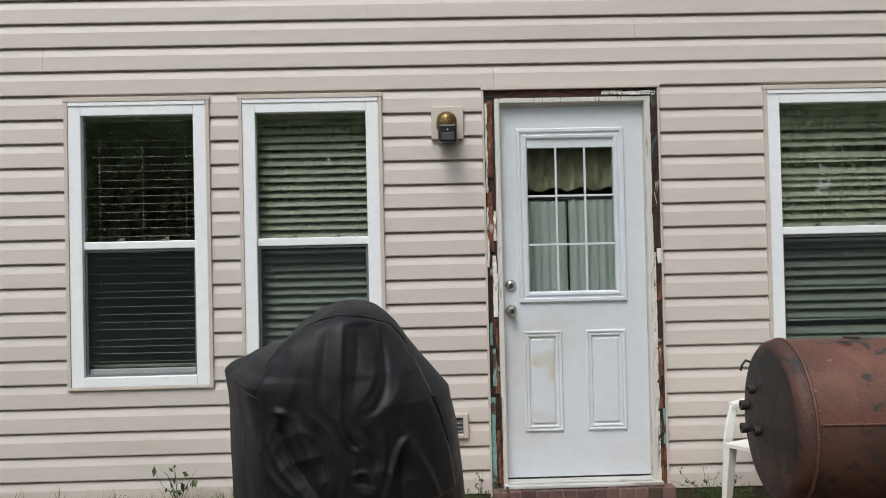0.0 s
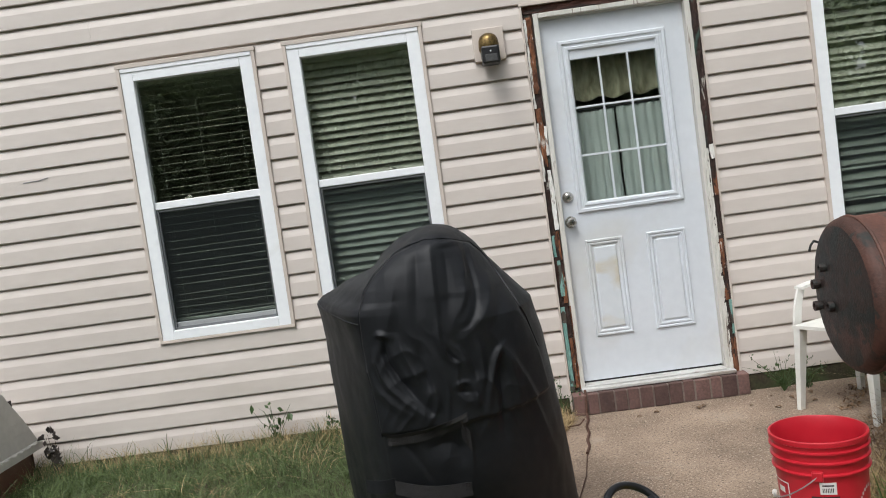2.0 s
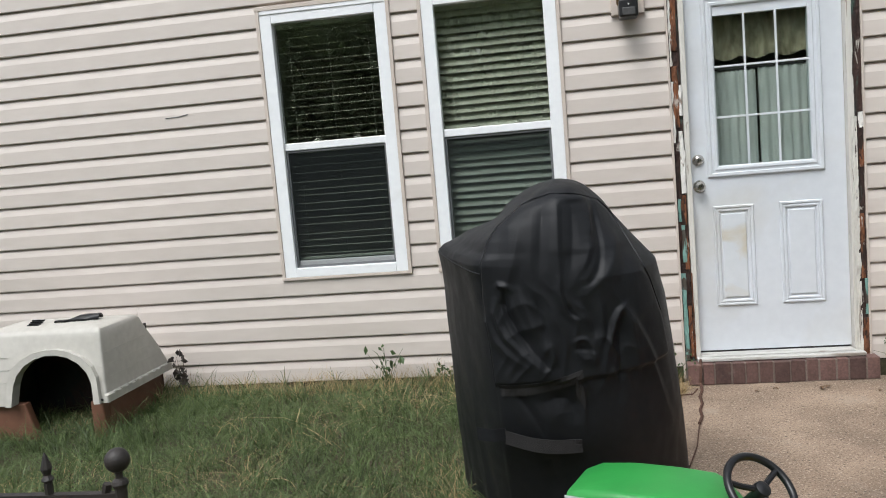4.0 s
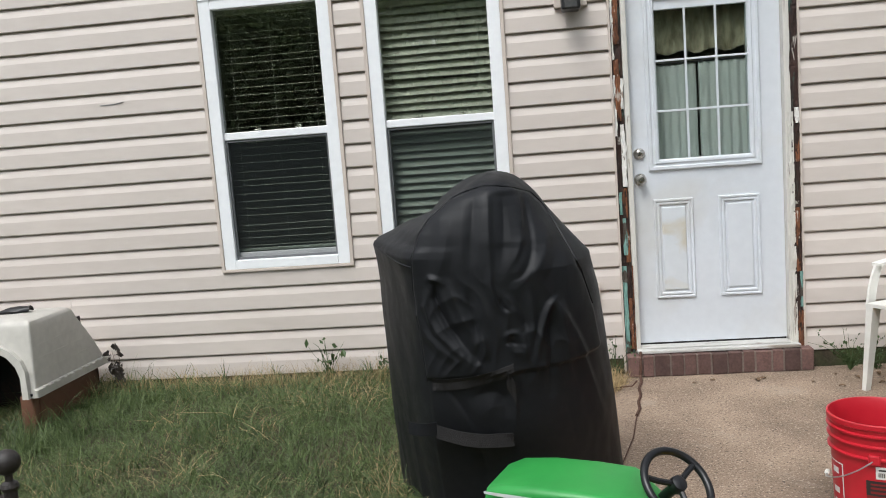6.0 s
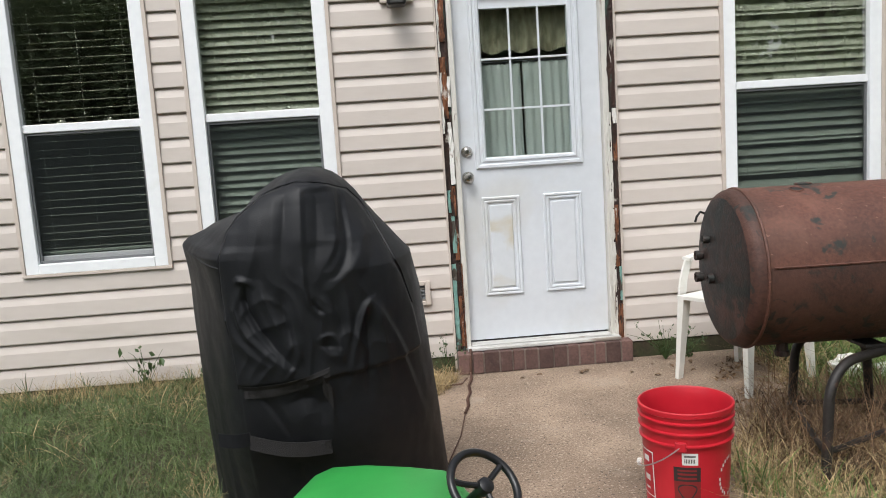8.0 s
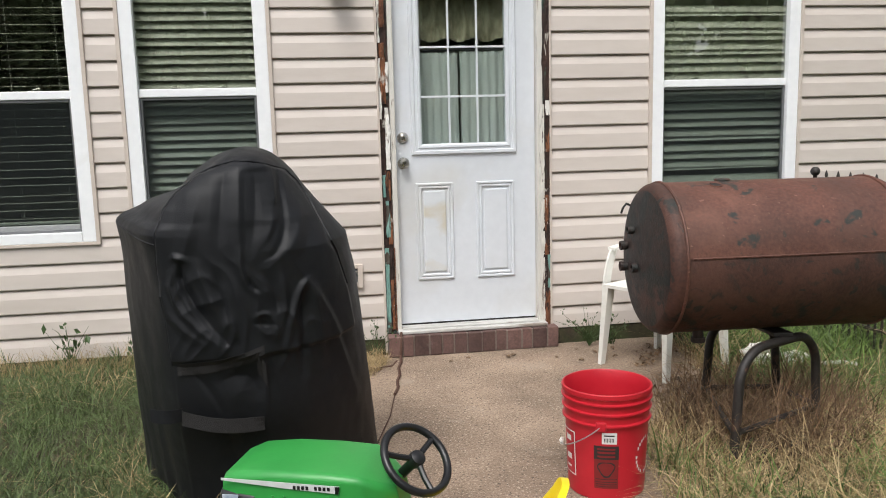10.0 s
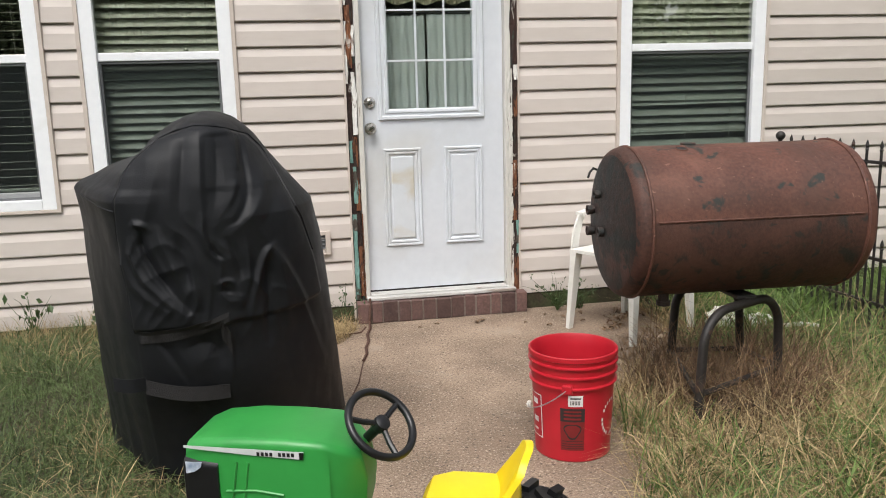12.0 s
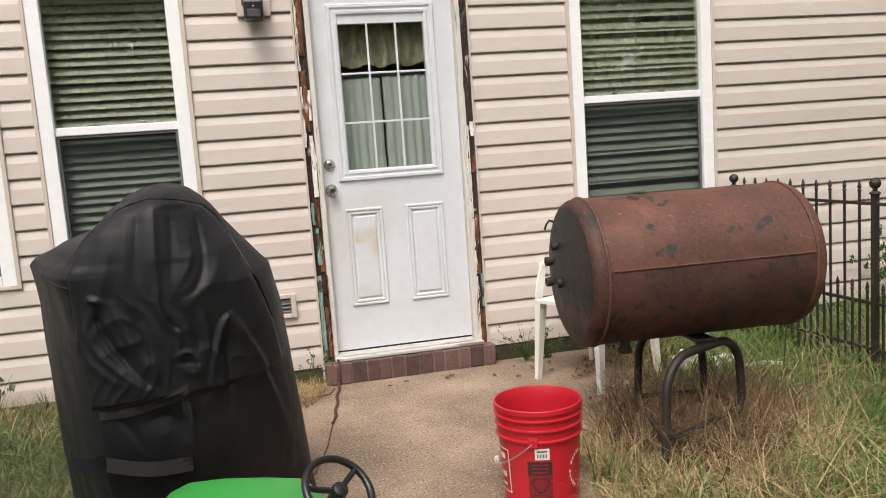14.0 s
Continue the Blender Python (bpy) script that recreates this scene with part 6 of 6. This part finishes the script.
tagged(finish("twig", bm, CORD, None, "", True), "thin brown twig on the patio by the step", "twig")


# ---- litter ----
def dry_leaf(x, y, z, s, turn):
    bm = bmesh.new()
    sheet(bm, 6, 4, lambda u, v: ((u - 0.5) * s, (v - 0.5) * s * 0.6 * math.sin(math.pi * min(0.97, max(0.06, u))), 0.25 * s * abs(v - 0.5) + 0.12 * s * math.sin(u * 4)), (0, 0, 0.0012))
    bm.transform(pose(x, y, z, 0, 0, turn))
    return tagged(finish("fallen_leaf", bm, DEAD), "curled dry brown leaf on the patio", "leaf", "fallen leaves")


random.seed(4)
for x, y, s in ((1.30, 4.38, 0.055), (1.335, 4.40, 0.035), (1.08, 4.40, 0.03), (1.55, 4.30, 0.03), (0.98, 4.36, 0.025), (1.66, 4.22, 0.03), (1.72, 3.62, 0.045), (1.78, 4.35, 0.035), (1.90, 4.40, 0.04),
                (2.0, 4.30, 0.035), (1.86, 4.25, 0.03), (2.12, 4.42, 0.04), (1.70, 4.42, 0.03), (2.08, 4.1, 0.04), (1.62, 3.35, 0.04), (1.95, 3.55, 0.035)):
    dry_leaf(x, y, 0.004, s, random.uniform(0, 360))
for x, y, z, s in ((2.55, 3.98, 0.02, 0.11), (2.69, 3.90, 0.02, 0.07)):
    bm = bmesh.new()
    bmesh.ops.create_icosphere(bm, subdivisions=3, radius=1.0)
    for v in bm.verts:
        q = 1 + 0.35 * noise.noise(v.co * 2.2 + Vector((x * 9, 0, 0))) + 0.15 * noise.noise(v.co * 6)
        v.co = Vector((x, y, z + s * 0.28)) + Vector((v.co.x * s * q, v.co.y * s * 0.6 * q, v.co.z * s * 0.5 * q))
    tagged(finish("white_rubble", bm, CHAIRW, None, "", False), "chalky white lump of rubble in the dry grass", "rubble", "white rubble")
bm = bmesh.new()
tube(bm, [(2.70, 3.74, 0.05), (2.82, 3.72, 0.058), (2.90, 3.69, 0.05)], 0.010, 7)
tagged(finish("pale_stick", bm, CHAIRW), "bleached stick lying in the grass", "stick")


# ---- weeds, vines and the sapling ----
def leaf_quads(rng, centre, n, spread, size, out):
    for _ in range(n):
        c = Vector(centre) + Vector((rng.uniform(-1, 1) * spread[0], rng.uniform(-1, 1) * spread[1], rng.uniform(-1, 1) * spread[2]))
        c.y = min(c.y, 4.56)
        e = Euler((rng.uniform(0, 6), rng.uniform(0, 6), rng.uniform(0, 6))).to_matrix()
        s = size * rng.uniform(0.6, 1.3)
        base = len(out[0])
        for q in ((-0.5, 0, 0), (0, -0.28, 0.06), (0.5, 0, 0), (0, 0.28, 0.06)):
            out[0].append(c + e @ (Vector(q) * s))
        out[1].append((base, base + 1, base + 2, base + 3))


def weed(name, x, y, tall, stems, leaf_n, leaf_s, label, seed, mat_leaf=LEAF, spread=0.08, z=0.0, vertical=False):
    rng = random.Random(seed)
    w = thing(name, (x, y, z), label, "weed", "weeds by the house wall")
    tips = []
    for _ in range(stems):
        bm = bmesh.new()
        a = rng.uniform(0, math.tau)
        d = Vector((math.cos(a), math.sin(a) * 0.4 - 0.15, 0)) * spread * rng.uniform(0.3, 1.4)
        hgt = tall * rng.uniform(0.5, 1.0)
        pts = [Vector((x, y, z)) + d * (t ** 1.5) + Vector((0, 0, hgt * t - 0.25 * hgt * t * t * rng.uniform(0, 1))) for t in (0, 0.25, 0.5, 0.75, 1.0)]
        for p in pts:
            p.y = min(p.y, 4.56)
        tube(bm, pts, 0.0028, 5, taper=lambda q: 1 - 0.7 * q)
        tips += pts[1:]
        part("stem", bm, LEAF if mat_leaf is LEAF else BARK, w)
    out = ([], [])
    for _ in range(leaf_n * 2):
        leaf_quads(rng, rng.choice(tips), 1, (0.022, 0.02, 0.022), leaf_s * 0.62, out)
    me = bpy.data.meshes.new("leaves")
    me.from_pydata([tuple(v) for v in out[0]], [], out[1])
    me.materials.append(mat_leaf)
    lv = new("leaves", me)
    lv.parent = w
    lv.matrix_parent_inverse = w.matrix_world.inverted()


weed("weed", 1.80, 4.50, 0.26, 14, 60, 0.032, "straggly green weed sprouting at the foot of the wall", 2, spread=0.16)
weed("weed", 1.93, 4.50, 0.16, 9, 50, 0.035, "low leafy weed at the foot of the wall", 3, spread=0.10)
weed("weed", 0.585, 4.50, 0.20, 9, 26, 0.030, "thin weed growing by the door step", 5, spread=0.09)
weed("weed", 0.600, 4.555, 0.36, 2, 10, 0.030, "thin weed climbing the siding beside the door", 6, spread=0.015)
weed("weed", -0.98, 4.50, 0.30, 9, 18, 0.075, "long-leaved grassy weed against the wall", 7, spread=0.10, z=0.06)
weed("weed", -0.62, 4.48, 0.20, 8, 34, 0.05, "broad-leaved green weed at the wall", 8, spread=0.07, z=0.05)
weed("sapling", -2.19, 4.46, 0.44, 3, 34, 0.075, "small dark purple-leaved sapling beside the dog house", 9, PURPLE, 0.05, 0.06)
weed("vine", 4.32, 4.50, 0.70, 12, 160, 0.065, "green leafy vine climbing the wall behind the fence", 10, spread=0.36)
for x, y, hh, sd in ((-1.6, 4.52, 0.16, 21), (-1.3, 4.52, 0.14, 22), (-1.85, 4.52, 0.15, 23), (-2.05, 4.5, 0.17, 24), (-0.75, 4.5, 0.16, 25)):
    weed("weed", x, y, hh, 6, 0, 0.03, "sparse grass stalks at the foot of the wall", sd, spread=0.06, z=0.06)

blades("dead_vine", DEAD, 5200, (1.58, 2.50, 2.68, 3.42), (0.14, 0.52), (0.0018, 0.0042), "tangle of dead brown vines and stalks round the stand", "dead vines", 31,
       lambda x, y: (x - 2.05) ** 2 / 0.16 + (y - 3.05) ** 2 / 0.10 < 1, 1.3, 0.05)
blades("leaf_litter", DEAD, 5000, (1.55, 2.6, 3.0, 4.4), (0.015, 0.05), (0.006, 0.016), "brown leaf litter and dead grass on the ground", "leaf litter", 32,
       lambda x, y: noise.noise((x * 2.2, y * 2.2, 8)) > -0.05 and x + 0.6 * (4.4 - y) > 2.1, 2.2)
blades("stand_straw", STRAW, 4200, (1.50, 2.70, 2.50, 3.40), (0.10, 0.36), (0.0015, 0.0032), "tall straw stalks tangled round the stand", "dry grass", 36,
       lambda x, y: (x - 2.05) ** 2 / 0.30 + (y - 2.95) ** 2 / 0.16 < 1, 1.3, 0.05)
blades("straw_tufts", STRAW, 1700, (0.36, 0.72, 4.18, 4.56), (0.04, 0.15), (0.002, 0.004), "dry straw tufts left of the door step", "dry grass", 33,
       lambda x, y: x < 0.70 - 0.4 * (4.56 - y), 1.4, 0.03)
blades("edge_grass", STRAW, 2600, (1.16, 1.75, 1.7, 3.0), (0.08, 0.26), (0.002, 0.004), "dry grass leaning over the patio edge", "dry grass", 34,
       lambda x, y: x > 1.20 + 0.25 * (y - 1.9), 1.6, 0.04)
blades("edge_green", LUSH, 1400, (1.20, 1.75, 1.4, 2.9), (0.10, 0.28), (0.003, 0.006), "green grass at the patio edge", "grass", 35,
       lambda x, y: x > 1.24 + 0.25 * (y - 1.9), 1.2, 0.04)


# ---- trees and a roof line behind the viewer, seen only mirrored in the glass; two unseen shading trees at the right ----
def tree(x, y, tall, crown, seed, n):
    rng = random.Random(seed)
    t = thing("tree", (x, y, 0), "leafy green tree out of view, for mirroring in the glass or for shading the wall", "tree", "trees behind the yard")
    bm = bmesh.new()
    tube(bm, [(x, y, -0.1), (x + 0.1, y, tall * 0.3), (x - 0.1, y + 0.1, tall * 0.65), (x, y, tall * 0.9)], 0.20, 9, taper=lambda q: 1 - 0.75 * q)
    for k in range(9):
        a = rng.uniform(0, math.tau)
        z = tall * rng.uniform(0.3, 0.75)
        L = crown * rng.uniform(0.6, 1.0)
        tube(bm, [(x, y, z), (x + math.cos(a) * L * 0.5, y + math.sin(a) * L * 0.5, z + 0.4), (x + math.cos(a) * L, y + math.sin(a) * L, z + 0.9)], 0.07, 6, taper=lambda q: 1 - 0.7 * q)
    part("trunk", bm, BARK, t)
    out = ([], [])
    for k in range(70):
        a, b = rng.uniform(0, math.tau), rng.uniform(-1, 1)
        r = crown * rng.uniform(0.35, 1.0)
        c = (x + r * math.cos(a) * math.sqrt(1 - b * b * 0.8), y + r * math.sin(a) * math.sqrt(1 - b * b * 0.8), tall * 0.62 + b * tall * 0.36)
        s = rng.uniform(0.35, 0.75)
        leaf_quads2(rng, c, n // 70, s, 0.22, out)
    me = bpy.data.meshes.new("crown")
    me.from_pydata([tuple(v) for v in out[0]], [], out[1])
    me.materials.append(TREE_LEAF)
    cr = new("crown", me)
    cr.parent = t
    cr.matrix_parent_inverse = t.matrix_world.inverted()


def leaf_quads2(rng, centre, n, spread, size, out):
    for _ in range(n):
        c = Vector(centre) + Vector((rng.gauss(0, spread), rng.gauss(0, spread), rng.gauss(0, spread * 0.7)))
        e = Euler((rng.uniform(0, 6), rng.uniform(0, 6), rng.uniform(0, 6))).to_matrix()
        s = size * rng.uniform(0.6, 1.3)
        base = len(out[0])
        for q in ((-0.5, 0, 0), (0, -0.3, 0.06), (0.5, 0, 0), (0, 0.3, 0.06)):
            out[0].append(c + e @ (Vector(q) * s))
        out[1].append((base, base + 1, base + 2, base + 3))


# the last two are unseen, added to block sky and dim the right wall
for k, (x, y, tall, crown) in enumerate(((-15, -17, 9, 3.0), (-10.5, -18, 10, 3.2), (-6.5, -17, 9, 2.4), (1.6, -17.5, 10, 2.6), (6.5, -17, 9, 2.6), (17.5, -17, 9, 2.8), (6.9, 0.4, 6.5, 2.2), (7.2, -3.4, 8, 2.8))):
    tree(x, y, tall, crown, 50 + k, 3000)
rng = random.Random(77)
out = ([], [])
for k in range(90000):
    x, z = rng.uniform(-24, 26), rng.uniform(0, 1) ** 1.1 * 8.5
    top_line = 6.6 + 1.2 * noise.noise((x * 0.35, 0, 3)) + 0.8 * noise.noise((x * 1.3, 0, 5))
    deep = k % 3 == 0
    wide = 0.30 if deep else 0.0
    slit = abs(z - 4.9 - 0.05 * x - 0.1 * noise.noise((x * 3, 2, 2))) < 0.10 + wide and -3.4 - wide < x < -1.2 + wide and rng.random() < 0.94
    gap = ((x - 12.6) / (1.05 + wide)) ** 2 + ((z - 3.7 - 0.5 * (x - 12.6)) / (0.62 + wide)) ** 2 < rng.uniform(0.75, 1.25)
    if z > top_line or slit or gap:
        continue
    leaf_quads2(rng, (x, -15.0 + rng.uniform(-0.8, 0.8) - (1.9 if deep else 0), z), 1, 0.05, 0.75 if deep else 0.34, out)
me = bpy.data.meshes.new("far_woods")
me.from_pydata([tuple(v) for v in out[0]], [], out[1])
me.materials.append(TREE_LEAF)
tagged(new("far_woods", me), "dense green thicket along the far edge of the yard", "woods", kind="stuff")
